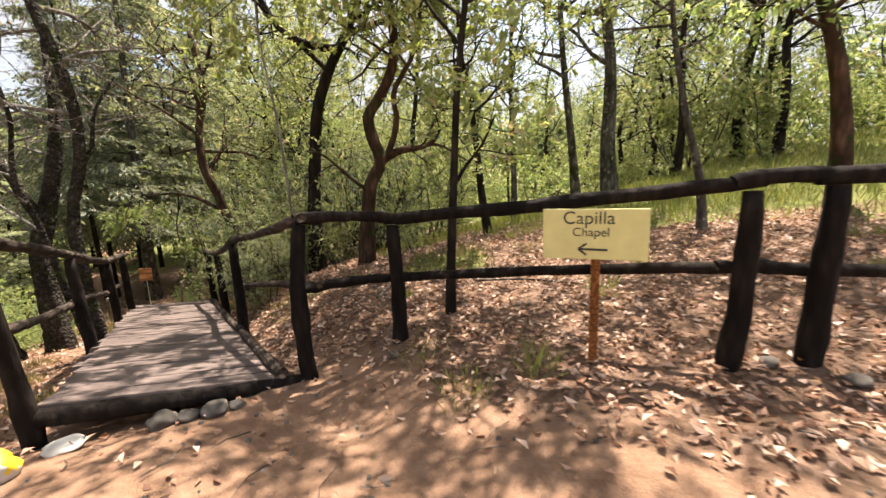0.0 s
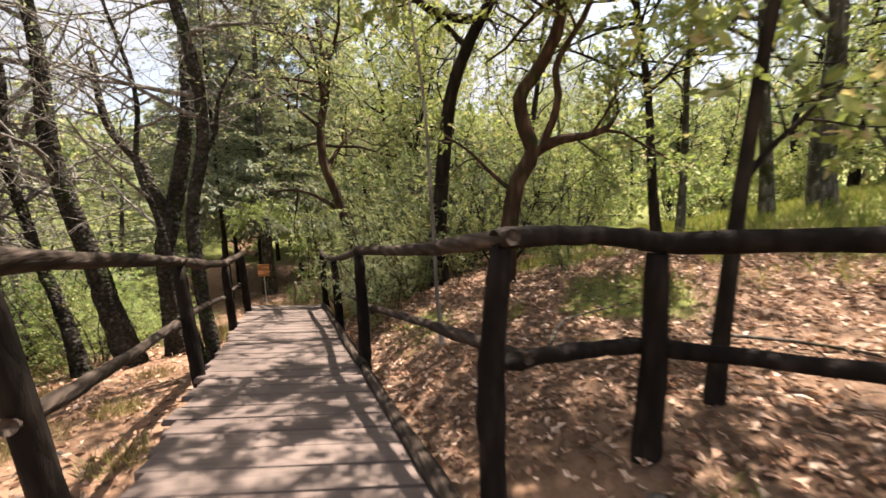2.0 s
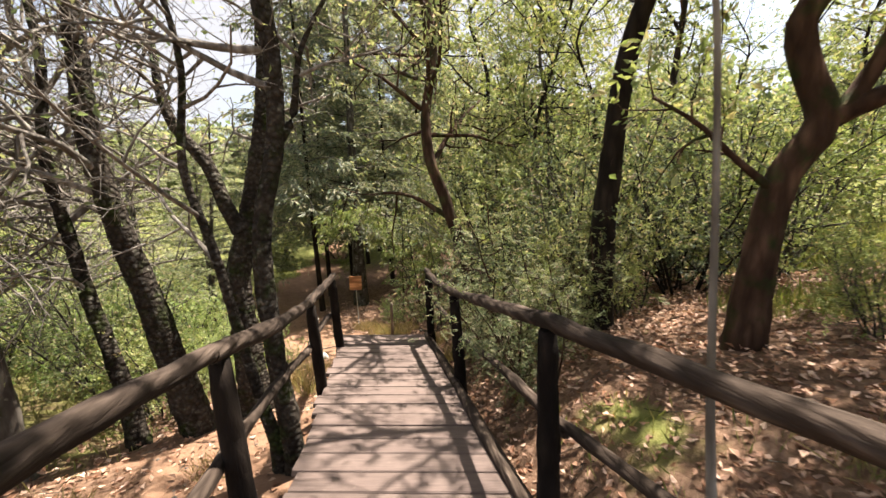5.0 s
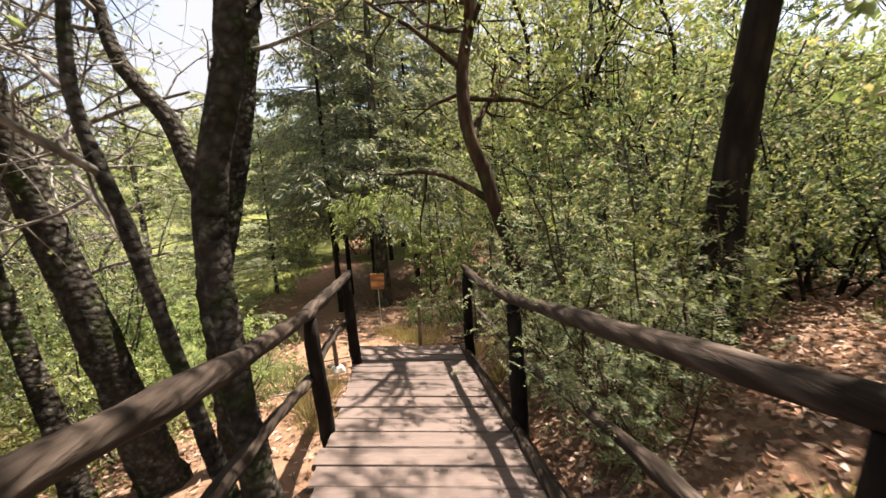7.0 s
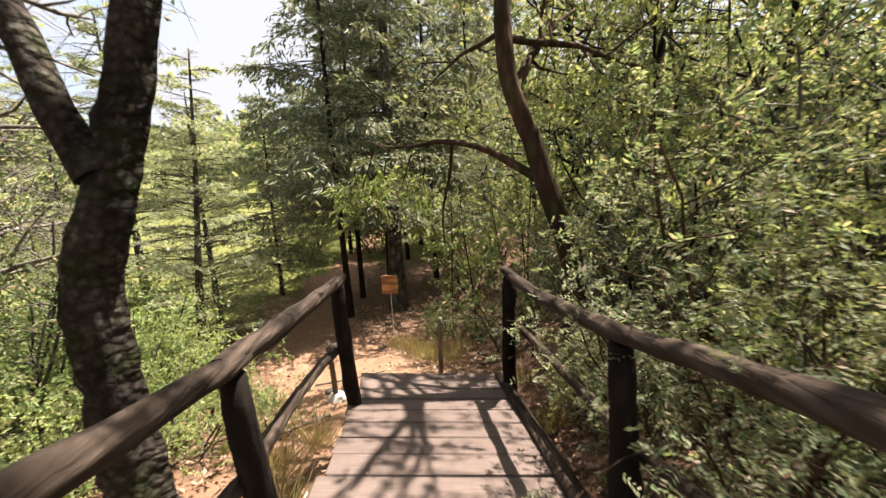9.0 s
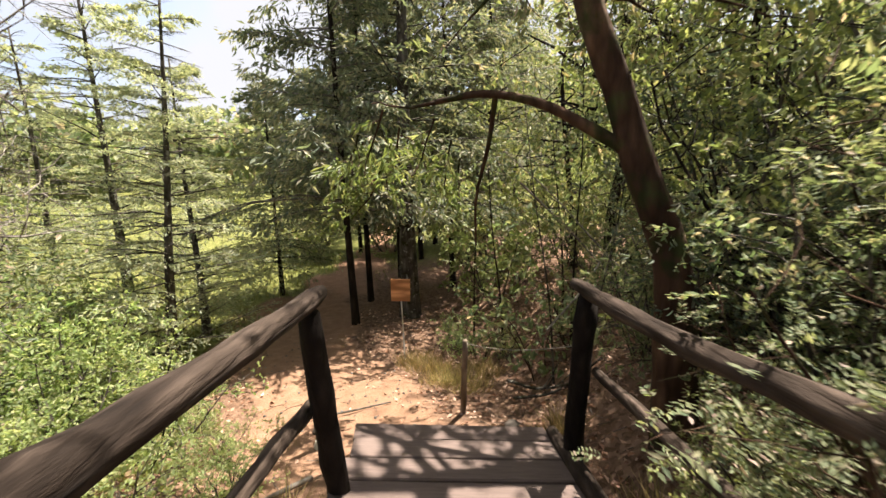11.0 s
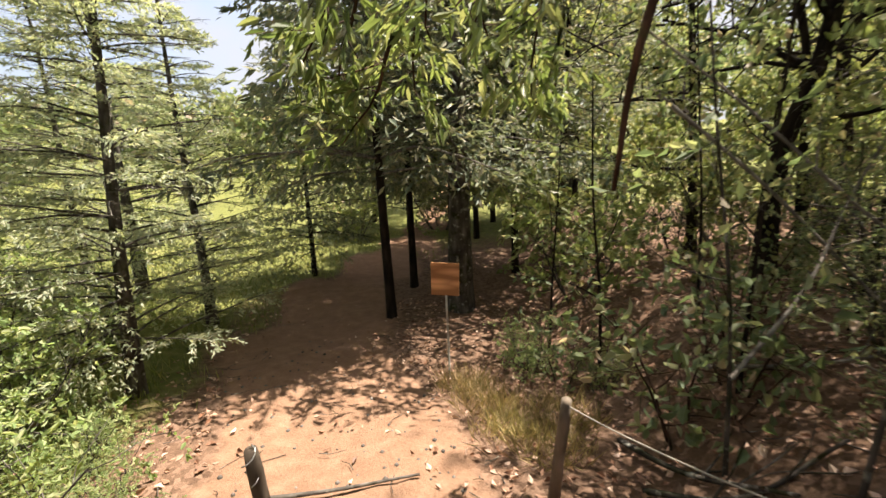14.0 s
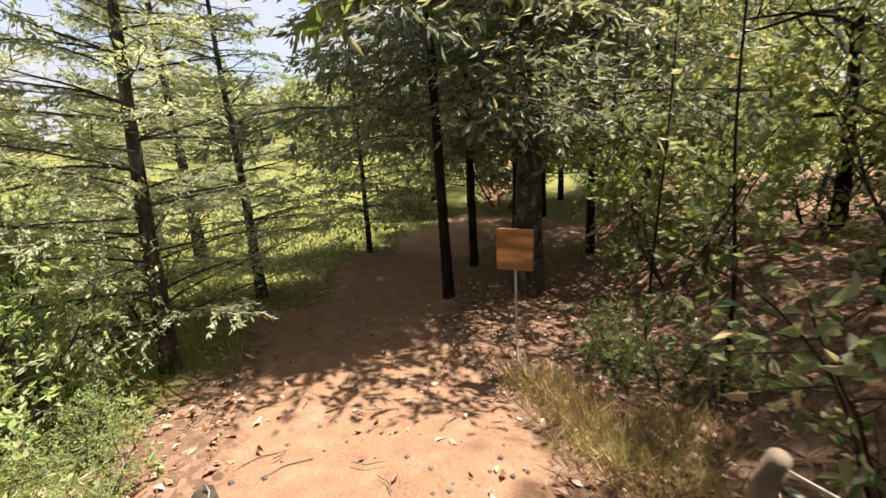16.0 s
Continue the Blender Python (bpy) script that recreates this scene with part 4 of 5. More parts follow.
def put(ob, x, y, scale, first=False, tilt=3.0):
    m = pose(x, y, land_at(x, y), place_rng.uniform(-tilt, tilt), place_rng.uniform(-tilt, tilt), place_rng.uniform(0, 360)) @ Matrix.Diagonal((scale, scale, scale * place_rng.uniform(0.9, 1.12), 1))
    if first:
        ob.matrix_basis = m
        return ob
    return copy_thing(ob, m)


def plant(ob, spots, tilt=3.0):
    for i, (x, y, s) in enumerate(spots):
        put(ob, x, y, s, False, tilt) if i else None
    x, y, s = spots[0]
    put(ob, x, y, s, True, tilt)


SHRUB_A = shrub(71, 2.6, "leafy green shrub with many thin stems", LEAF_MID, BARK_GREY)
SHRUB_B = shrub(72, 2.8, "dense dark green shrub with narrow leaves", LEAF_DARK, BARK_DARK, 9, 14, 0.06, slim=0.36)
SHRUB_C = shrub(73, 1.5, "low bright green bush beside the trail", LEAF_BRIGHT, BARK_GREY, 9, 11, 0.05, "bush", 0.6)
SHRUB_D = shrub(74, 2.4, "airy light green shrub in dappled sun", LEAF_LIGHT, BARK_GREY, 8, 14, 0.06)
SHRUB_E = shrub(76, 2.2, "shrub with feathery green leaves beside the handrail", LEAF_MID, BARK_BROWN, 7, 2, 0.05, "feathery_shrub", 0.5, 3, feathered=True)
SHRUB_F = shrub(77, 1.5, "sapling with broad green leaves", LEAF_MID, BARK_BROWN, 4, 3, 0.13, "broadleaf_sapling", 0.35, 2, 0.52, False)
plant(SHRUB_A, [(2.7, 5.7, 0.8), (1.85, 7.9, 0.45), (3.4, 10.2, 0.6), (3.4, 6.3, 1.15), (-3.6, 6.3, 0.8), (-5.2, 8.0, 0.9), (4.6, 6.1, 1.1), (-5.5, 5.0, 1.0), (-3.9, 2.2, 0.8), (1.9, 6.2, 0.6), (1.75, 7.1, 0.55), (2.4, 8.8, 0.55), (3.1, 8.1, 0.8)])
plant(SHRUB_B, [(2.3, 6.7, 0.9), (3.9, 5.2, 0.9), (4.6, 8.2, 1.1), (2.8, 12.6, 0.6), (5.2, 7.4, 1.2)])
plant(SHRUB_C, [(-4.6, 8.5, 0.7), (-5.4, 9.8, 0.7), (-2.6, 7.2, 0.8), (-3.4, 7.2, 1.0), (-2.2, 6.4, 0.7), (-3.0, 6.1, 0.9), (-1.7, 6.9, 0.4), (-4.3, 7.4, 1.1), (0.3, 10.25, 0.42), (-2.5, 8.1, 0.3), (-3.0, 8.3, 0.36), (-2.1, 7.6, 0.3), (-5.6, 9.0, 1.0), (-3.5, 8.0, 0.75), (-4.3, 8.5, 0.95), (-5.0, 10.3, 1.0), (-2.9, 6.9, 0.7)])
plant(SHRUB_D, [(1.15, 6.0, 0.4), (3.0, 7.3, 1.2), (3.54, 2.87, 0.38), (5.2, 5.2, 1.0), (6.4, 6.4, 1.2), (-2.6, 5.4, 0.6), (-4.4, 4.2, 1.0), (7.6, 7.8, 1.3), (0.85, 9.75, 0.25), (-6.2, 7.4, 1.2), (2.3, 5.2, 0.6), (1.75, 4.6, 0.45), (2.9, 4.9, 0.6)])
plant(SHRUB_E, [(1.3, 5.05, 0.6), (1.25, 4.35, 0.55), (1.25, 3.8, 0.45), (1.7, 5.2, 0.85), (1.8, 4.3, 0.6), (1.4, 5.7, 0.55), (2.2, 5.8, 0.7)])
plant(SHRUB_F, [(1.15, 8.75, 0.75), (0.55, 10.0, 0.5), (1.6, 9.0, 0.7), (2.1, 9.9, 0.6)])

CON_A = conifer(81, 10.0, 0.075, "tall dark conifer with drooping boughs", NEEDLE, BARK_DARK, 0.21, 2.2, 0.32, 0.22, size=0.14, thin=0.75, per=14, twig_mat=TWIG_GREY)
CON_B = conifer(82, 8.0, 0.13, "pale green conifer with feathery level boughs and a thin top", NEEDLE_PALE, BARK_GREY, 0.1, 2.1, 0.15, 0.2, size=0.09, thin=0.4, per=24)
CON_C = conifer(83, 14.0, 0.2, "great old conifer with a broad trunk", NEEDLE, BARK_GREY, 0.18, 2.5, 0.3, 0.31, thin=0.85, per=15)
CON_D = conifer(84, 8.5, 0.09, "dark conifer with boughs sweeping low", NEEDLE, BARK_DARK, 0.1, 2.5, 0.3, 0.2, size=0.15)
plant(CON_A, [(-1.68, 12.1, 1.0), (-1.62, 13.9, 1.0), (0.5, 14.8, 1.0), (-1.0, 16.0, 1.0), (1.8, 16.5, 1.1), (-0.4, 18.5, 1.1), (3.0, 20.5, 1.2)], 1.0)
plant(CON_B, [(-4.3, 11.5, 0.6), (-6.4, 12.6, 0.85), (-7.6, 10.6, 0.75), (-9.0, 14.0, 0.75)], 0.0)
copy_thing(CON_B, pose(-3.62, 9.45, land_at(-3.62, 9.45), 0, 6, 0) @ pose(0, 0, 0, 0, 0, 200))
plant(CON_C, [(-0.6, 12.5, 0.95), (3.4, 23.0, 1.2), (-3.4, 26.0, 1.0)], 1.0)
plant(CON_D, [(-3.98, 14.5, 0.65), (0.2, 21.5, 1.1), (-2.9, 20.5, 0.9), (-4.6, 22.0, 1.0)], 1.0)

BARE = bare_proto(91, 6.5, "bare grey tree with a haze of fine twigs")
plant(BARE, [(-3.9, 6.7, 0.9), (-4.3, 5.6, 1.05), (-5.0, 3.4, 1.0), (-6.3, 6.2, 1.1), (-3.8, 3.0, 0.85), (-7.6, 4.4, 1.1), (-8.4, 8.2, 1.1), (-6.6, 9.2, 1.0), (-10.0, 5.8, 1.2), (-5.9, 1.2, 1.0), (-4.6, -0.2, 1.0)])

WOOD_A = wood_tree(101, 8.5, 0.11, "woodland tree with light green leaves", LEAF_LIGHT, BARK_GREY)
WOOD_B = wood_tree(102, 9.5, 0.13, "dark-trunked woodland tree with a green crown", LEAF_MID, BARK_DARK, 0.25)
WOOD_C = wood_tree(103, 6.5, 0.07, "young woodland tree in light leaf", LEAF_LIGHT, BARK_DARK, 0.2, 0.095)
spots = {0: [], 1: [], 2: []}
tries = 0
while sum(len(v) for v in spots.values()) < 46 and tries < 4000:
    tries += 1
    a, d = radians(place_rng.uniform(-98, 74)), 7.5 + 30 * place_rng.random() ** 0.8
    x, y = d * -math.sin(a), 2.5 + d * math.cos(a)
    if -3.5 - 0.3 * y < x < 3.2 and 7 < y < 17 or -3.5 - 0.3 * y < x < 1.0 and y > 7:
        continue
    if x < -3 and (d < 12 or place_rng.random() < 0.92):
        continue
    if 4.2 < x < 13 and -3 < y < 8 and place_rng.random() < 0.75:
        continue
    k = place_rng.randrange(3)
    if all((x - p) ** 2 + (y - q) ** 2 > 2.6 for v in spots.values() for p, q, _ in v):
        spots[k].append((x, y, place_rng.uniform(0.85, 1.3)))
plant(WOOD_A, spots[0])
plant(WOOD_B, spots[1] + [(2.98, 10.96, 0.8), (5.16, 13.06, 0.9), (14.5, 1.0, 1.0), (16.0, -3.5, 1.0), (15.5, 5.0, 1.0), (18.5, 2.5, 1.1), (19.0, -1.5, 1.1), (14.0, -6.5, 1.0), (18.0, 8.0, 1.1)])
plant(WOOD_C, spots[2] + [(3.6, 7.4, 0.85), (3.3, 8.6, 0.95), (3.4, 11.0, 0.9), (4.2, 9.6, 0.9), (2.9, 12.4, 1.0)])


def far_woods():
    """A belt of far treetops all along the horizon that the walk looks at."""
    rng = np.random.default_rng(5)
    s = Shape()
    n = 260
    for i in range(n):
        a = radians(rng.uniform(-115, 100))
        d = rng.uniform(38, 62)
        x, y = -d * math.sin(a), 3 + d * math.cos(a)
        g = land_at(x, y)
        h = rng.uniform(8, 13) if a < 0.1 else rng.uniform(5.5, 8.5)
        c = rng.normal(0, 1, (230, 3))
        c /= np.linalg.norm(c, axis=1, keepdims=True)
        c *= rng.uniform(0.35, 1.0, (230, 1)) * np.array([2.6, 2.6, h * 0.48]) * (1 + 0.3 * rng.normal(0, 1, (230, 1)) * 0.4)
        pos = np.array([x, y, g + h * 0.52]) + c
        s.leaves(pos, rng.normal(0, 1, (230, 3)), 0.75, 0.5, rng)
        s.tube([(x, y, g - 0.3), (x, y, g + h * 0.6)], [0.2, 0.08], 4, cap=False)
    tagged(new("far_woods", s.mesh("far_woods", LEAF_MID, False)), "far belt of green woodland treetops", "woods", kind="stuff")


far_woods()

FAR_SHRUB = shrub(75, 2.6, "green undergrowth shrub deep in the woods", LEAF_LIGHT, BARK_GREY, 5, 15, 0.13, "undergrowth_shrub", 0.6, 3, 0.55, False, False)
fs = []
tries = 0
while len(fs) < 52 and tries < 4000:
    tries += 1
    a, d = radians(place_rng.uniform(-98, 70)), 9 + 24 * place_rng.random()
    x, y = d * -math.sin(a), 2.5 + d * math.cos(a)
    if -3.5 - 0.3 * y < x < 0.6 and 7 < y < 18 or (0 < x < 4 and 7.5 < y < 11) or (x < 13 and x > 4.2 and -3 < y < 7.5):
        continue
    if all((x - p) ** 2 + (y - q) ** 2 > 2.0 for p, q, _ in fs):
        fs.append((x, y, place_rng.uniform(0.6, 1.3)))
plant(FAR_SHRUB, fs + [(14.5 + 1.9 * (k % 4), -8.0 + 1.15 * k, 0.7 + 0.12 * (k % 3)) for k in range(16)])

# ------------------------------------------------------------------ signs, stakes and stones


def moved(ob, m):
    ob.matrix_basis = m
    return ob


def words(body, width):
    """Flat lettering of a given width, about its middle."""
    cu = bpy.data.curves.new("lettering", "FONT")
    cu.body, cu.align_x, cu.align_y, cu.extrude = body, "CENTER", "CENTER", 0.004
    tmp = bpy.data.objects.new("lettering", cu)
    me = bpy.data.meshes.new_from_object(tmp)
    bpy.data.objects.remove(tmp)
    co = np.zeros(len(me.vertices) * 3)
    me.vertices.foreach_get("co", co)
    co = co.reshape(-1, 3)
    lo, hi = co.min(0), co.max(0)
    k = width / (hi[0] - lo[0])
    co[:, :2] = (co[:, :2] - (lo[:2] + hi[:2]) / 2) * k
    co[:, 2] *= 0.3
    me.vertices.foreach_set("co", co.ravel())
    me.update()
    return me


def arrow_mesh():
    """An arrow that points to -x, with rounded strokes."""
    s = Shape()
    for a, b in (((-0.083, 0, 0), (0.083, -0.003, 0)), ((-0.083, 0, 0), (-0.035, 0.034, 0)), ((-0.083, 0, 0), (-0.035, -0.036, 0))):
        a, b = np.array(a), np.array(b)
        d = unit(b - a)
        n = np.array([-d[1], d[0], 0]) * 0.0062
        z = np.array([0, 0, 0.0015])
        v = [a - n - z, b - n - z, b + n - z, a + n - z, a - n + z, b - n + z, b + n + z, a + n + z]
        s.add(v, [[0, 3, 2, 1], [4, 5, 6, 7], [0, 1, 5, 4], [1, 2, 6, 5], [2, 3, 7, 6], [3, 0, 4, 7]])
    return s.mesh("arrow", INK, False)


INK = plain("black_paint", (0.02, 0.02, 0.018), 0.5)
YELLOW = plain("pale_yellow_paint", (0.62, 0.57, 0.24), 0.55, vary=0.07, scale=9)
ORANGE_WOOD = bark("orange_wood", (0.17, 0.06, 0.018), (0.3, 0.115, 0.035), (0.4, 0.17, 0.06), 9, (6, 6, 0.5), 0.3, 0.003)
BOARD = bark("plain_board", (0.46, 0.22, 0.1), (0.56, 0.29, 0.14), (0.62, 0.35, 0.18), 5, (0.6, 0.6, 3), 0.25, 0.003)
STEEL = plain("grey_steel", (0.42, 0.42, 0.4), 0.45, 0.6)
STAKE_WOOD = bark("weathered_stake", (0.12, 0.09, 0.065), (0.26, 0.21, 0.16), (0.4, 0.34, 0.27), 15, (1, 1, 0.2), 0.6, 0.008)
WHITE = plain("white_paint", (0.5, 0.48, 0.44), 0.7, vary=0.12, scale=12)
YELLOW_STRONG = plain("yellow_paint", (0.7, 0.46, 0.02), 0.6)
STONE = bark("grey_stone", (0.12, 0.11, 0.095), (0.2, 0.18, 0.16), (0.3, 0.27, 0.24), 9, (1, 1, 1), 0.6, 0.01)
ROPE = plain("pale_cord", (0.25, 0.23, 0.19), 0.8)


def chapel_sign():
    g = land_at(2.18, -1.6)
    ob = thing("direction_sign", (2.18, -1.6, g), "pale yellow direction sign on an orange wooden post", "sign")
    inv = Matrix.Translation(ob.location).inverted()
    ax = Vector((0.555, -0.83, 0.012)).normalized()
    face = Vector((-0.83, -0.555, 0)).normalized()
    up = face.cross(ax).normalized()
    m = Matrix((ax, up, face)).transposed().to_4x4()
    board = Matrix.Translation((2.147, -1.588, 1.036)) @ m
    panel = part("panel", box_mesh("panel", 0.595, 0.305, 0.018, 0.002, YELLOW), YELLOW, ob, "pale yellow painted panel")
    moved(panel, inv @ board)
    back = board.inverted()
    for body, w, x, y in (("Capilla", 0.29, -0.03, 0.088), ("Chapel", 0.205, -0.018, 0.006)):
        t = part("lettering", words(body, w), INK, panel, "black lettering")
        moved(t, pose(x, y, 0.0105))
    moved(part("arrow", arrow_mesh(), INK, panel, "black arrow"), pose(-0.005, -0.09, 0.0115))
    post = part("post", box_mesh("post", 0.05, 0.98, 0.045, 0.004, ORANGE_WOOD, 0.002, 3), ORANGE_WOOD, ob, "orange-brown square wooden post")
    moved(post, inv @ Matrix.Translation((2.205, -1.575, 0.42)) @ m)


def board_sign():
    ob = thing("board_sign", (-0.6, 10.07, land_at(-0.6, 10.07)), "plain orange-brown board sign on a thin steel pole", "sign")
    inv = Matrix.Translation(ob.location).inverted()
    moved(part("panel", box_mesh("panel", 0.285, 0.02, 0.34, 0.003, BOARD, 0.003, 1), BOARD, ob, "plain orange-brown wooden board"), inv @ pose(-0.605, 10.04, -0.935, 2, 1.5, -4))
    s = Shape()
    s.tube([(-0.59, 10.066, land_at(-0.6, 10.07) - 0.2), (-0.598, 10.064, -1.4), (-0.605, 10.062, -0.85)], [0.011] * 3, 8)
    moved(part("pole", s, STEEL, ob, "thin grey steel pole"), inv)


def stake(base, top, r, mat, label, white=False):
    g = land_at(base[0], base[1])
    ob = thing("stake", (base[0], base[1], g), label, "stake")
    inv = Matrix.Translation(ob.location).inverted()
    rng = np.random.default_rng(int(abs(base[0]) * 1000))
    moved(part("pole", log_shape((base[0], base[1], g - 0.2), top, r * 1.05, r * 0.95, rng, 0.006, 10, 10, 0.03, 2), mat, ob), inv)
    if white:
        s = Shape()
        a = np.linspace(0, 1, 6)
        s.tube([(base[0], base[1], g - 0.05 + 0.15 * k) for k in a], [0.12, 0.125, 0.12, 0.105, 0.085, 0.05], 12, 0.05, rng)
        moved(part("base", s, WHITE, ob, "white-painted concrete base"), inv)
        w = Shape()
        t = np.linspace(0, 1, 14)
        w.tube(np.stack([top[0] + 0.03 * np.sin(9 * t), top[1] + 0.03 * np.cos(9 * t) - 0.02, top[2] + 0.02 - 0.16 * t], -1), [0.003] * 14, 4)
        moved(part("wire", w, STEEL, ob, "twist of pale wire"), inv)
    return ob


def cord(a, b, sag, r, label, name="cord"):
    t = np.linspace(0, 1, 24)[:, None]
    a, b = np.array(a), np.array(b)
    pts = a + (b - a) * t - np.array([0, 0, sag]) * 4 * t * (1 - t)
    s = Shape()
    s.tube(pts, [r] * 24, 6)
    return tagged(new(name, s.mesh(name, ROPE)), label, "cord")


def stone(x, y, r, mat, label, flat=0.6, seed=0, sink=0.3, patch=None):
    bm = bmesh.new()
    bmesh.ops.create_icosphere(bm, subdivisions=3, radius=r)
    noise_off = Vector((seed * 3.1, seed * 1.7, 0.5))
    for v in bm.verts:
        d = v.co.normalized()
        v.co *= 1 + 0.28 * noise.noise(d * 1.6 + noise_off) + 0.08 * noise.noise(d * 5 + noise_off)
        v.co.z *= flat
    me = bpy.data.meshes.new("stone")
    bm.to_mesh(me)
    bm.free()
    for p in me.polygons:
        p.use_smooth = True
    me.materials.append(mat)
    if patch:
        me.materials.append(patch)
        for p in me.polygons:
            if p.center.x < 0.02 and p.center.z > -0.01 and p.center.y < 0.03:
                p.material_index = 1
    ob = tagged(new("stone", me), label, "stone")
    ob.location = (x, y, land_at(x, y) + r * flat * (1 - sink))
    ob.rotation_euler = (0, 0, seed * 1.3)
    return ob


chapel_sign()
board_sign()
stake((-1.16, 7.64), (-1.19, 7.6, -0.91), 0.033, STAKE_WOOD, "weathered grey stake in a white base beside the trail", True)
stake((0.11, 8.12), (0.13, 7.88, -0.83), 0.028, STAKE_WOOD, "leaning brown wooden stake holding a cord")
cord((0.13, 7.89, -0.86), (0.7, 6.62, -0.35), 0.05, 0.003, "pale cord tied from a stake to the handrail")
stone(-0.86, -0.1, 0.11, WHITE, "round stone painted white and yellow", 0.85, 2, 0.3, YELLOW_STRONG)
stone(-0.62, 0.12, 0.1, WHITE, "flat pale stone by the deck's end", 0.3, 5)
for sx, sy, sr, k in ((0.17, -0.1, 0.08, 1), (0.02, -0.07, 0.07, 4), (0.3, -0.12, 0.05, 7), (-0.12, 0.0, 0.09, 8)):
    stone(sx, sy, sr, STONE, "grey stone wedged under the deck's end", 0.65, k)
for sx, sy, sr, k in ((-1.3, 7.9, 0.06, 15), (0.55, 7.75, 0.07, 17), (2.9, -2.3, 0.05, 19), (3.0, -2.65, 0.06, 21), (1.4, -0.35, 0.05, 22)):
    stone(sx, sy, sr, STONE, "small grey stone lying in dead leaves", 0.6, k)


def fallen(pts, r, mat, label, seed, twigs=0, name="fallen_branch"):
    t = Tree(seed)
    line, rr = t.trunk(pts, r, r * 0.5, 7, False, 18, 0.05)
    if twigs:
        t.branch(line, rr, twigs, 0.3, 0.35, 0.6, 1)
    me = t.wood.mesh(name, mat)
    return tagged(new(name, me), label, "branch")


def on_land(pts, lift):
    return [(x, y, land_at(x, y) + lift) for x, y in pts]


# Thin solid strip put on the ground in place of a shadow line
fallen(on_land([(-1.55, 8.16), (-1.2, 8.25), (-0.65, 8.41)], 0.035), 0.016, BARK_GREY, "thin straight strip standing in for a shadow line across the trail", 201, name="stick")
fallen(on_land([(0.75, 8.9), (0.95, 8.5), (1.25, 8.0)], 0.05), 0.022, BARK_GREY, "dead branch lying in the leaves", 202, 4)
fallen([(0.95, 9.2, 0.6), (1.5, 8.9, 0.0), (2.1, 8.6, -0.75)], 0.016, BARK_PALE, "pale dead stem leaning through the shrubs", 203, 3)
fallen([(1.0, 8.2, -0.9), (1.5, 8.5, -0.55), (2.0, 8.9, -0.05), (2.4, 9.1, 0.5)], 0.014, BARK_PALE, "pale dead stem leaning through the shrubs", 207, 4)
fallen([(2.2, 7.9, -0.75), (1.7, 8.3, -0.2), (1.15, 8.7, 0.5), (0.7, 8.9, 0.95)], 0.013, BARK_PALE, "pale dead stem leaning through the shrubs", 208, 4)
fallen(on_land([(0.7, 8.35), (1.05, 8.15), (1.6, 8.2)], 0.05), 0.018, BARK_GREY, "dead branch lying in the leaves", 209, 5)
fallen(on_land([(1.5, 9.3), (1.9, 8.9), (2.6, 8.8)], 0.05), 0.018, BARK_PALE, "dead branch lying in the leaves", 210, 5)
fallen(on_land([(3.0, 0.6), (3.3, 0.1), (3.4, -0.6)], 0.04), 0.016, BARK_GREY, "grey dead branch among dead leaves", 204, 5)
fallen(on_land([(2.0, 1.2), (2.4, 1.5), (3.1, 1.4)], 0.04), 0.014, BARK_GREY, "grey dead branch among dead leaves", 205, 5)
fallen(on_land([(-1.1, 7.0), (-1.6, 6.5), (-2.2, 6.4)], 0.04), 0.02, BARK_PALE, "pale dead branch beside the trail", 206, 5)

# ------------------------------------------------------------------ dead leaves, grass and undergrowth


def scatter(rng, n, x0, x1, y0, y1, keep):
    x, y = rng.uniform(x0, x1, n), rng.uniform(y0, y1, n)
    ok = rng.uniform(0, 1, n) < keep(x, y)
    return x[ok], y[ok]


def litter_share(x, y):
    e, g = zones(x, y)
    under = (y > 0.1) & (y < 6.8) & (np.abs(x) < 0.72)
    near = np.exp(-((np.hypot(x - 1.5, y - 2) / 9) ** 3))
    return np.where(under, 0, np.clip(1 - 0.93 * e - 0.75 * g, 0, 1)) * (0.25 + 0.75 * near)


def dead_leaves():
    rng = np.random.default_rng(8)
    s = Shape()
    for n, x0, x1, y0, y1, ln in ((47000, -3.5, 7.5, -4.5, 6.5, 0.062), (12000, -4, 5, 6.5, 13, 0.06)):
        x, y = scatter(rng, n, x0, x1, y0, y1, litter_share)
        z = land(x, y) + rng.uniform(0.004, 0.035, len(x))
        a = rng.uniform(0, 2 * np.pi, len(x))
        along = np.stack([np.cos(a), np.sin(a), rng.normal(0, 0.3, len(x))], -1)
        s.leaves(np.stack([x, y, z], -1), along, ln, ln * 0.55, rng, 0.72, 0.35)
    tagged(new("dead_leaves", s.mesh("dead_leaves", LITTER, False)), "curled brown dead leaves covering the ground", "leaf litter", kind="stuff")


def blades(rng, x, y, height, width, lean=0.35):
    s = Shape()
    z = land(x, y) - 0.01
    along = np.stack([rng.normal(0, lean, len(x)), rng.normal(0, lean, len(x)), np.ones(len(x))], -1)
    s.leaves(np.stack([x, y, z], -1), along, height, width, rng, 0, 0.1)
    return s


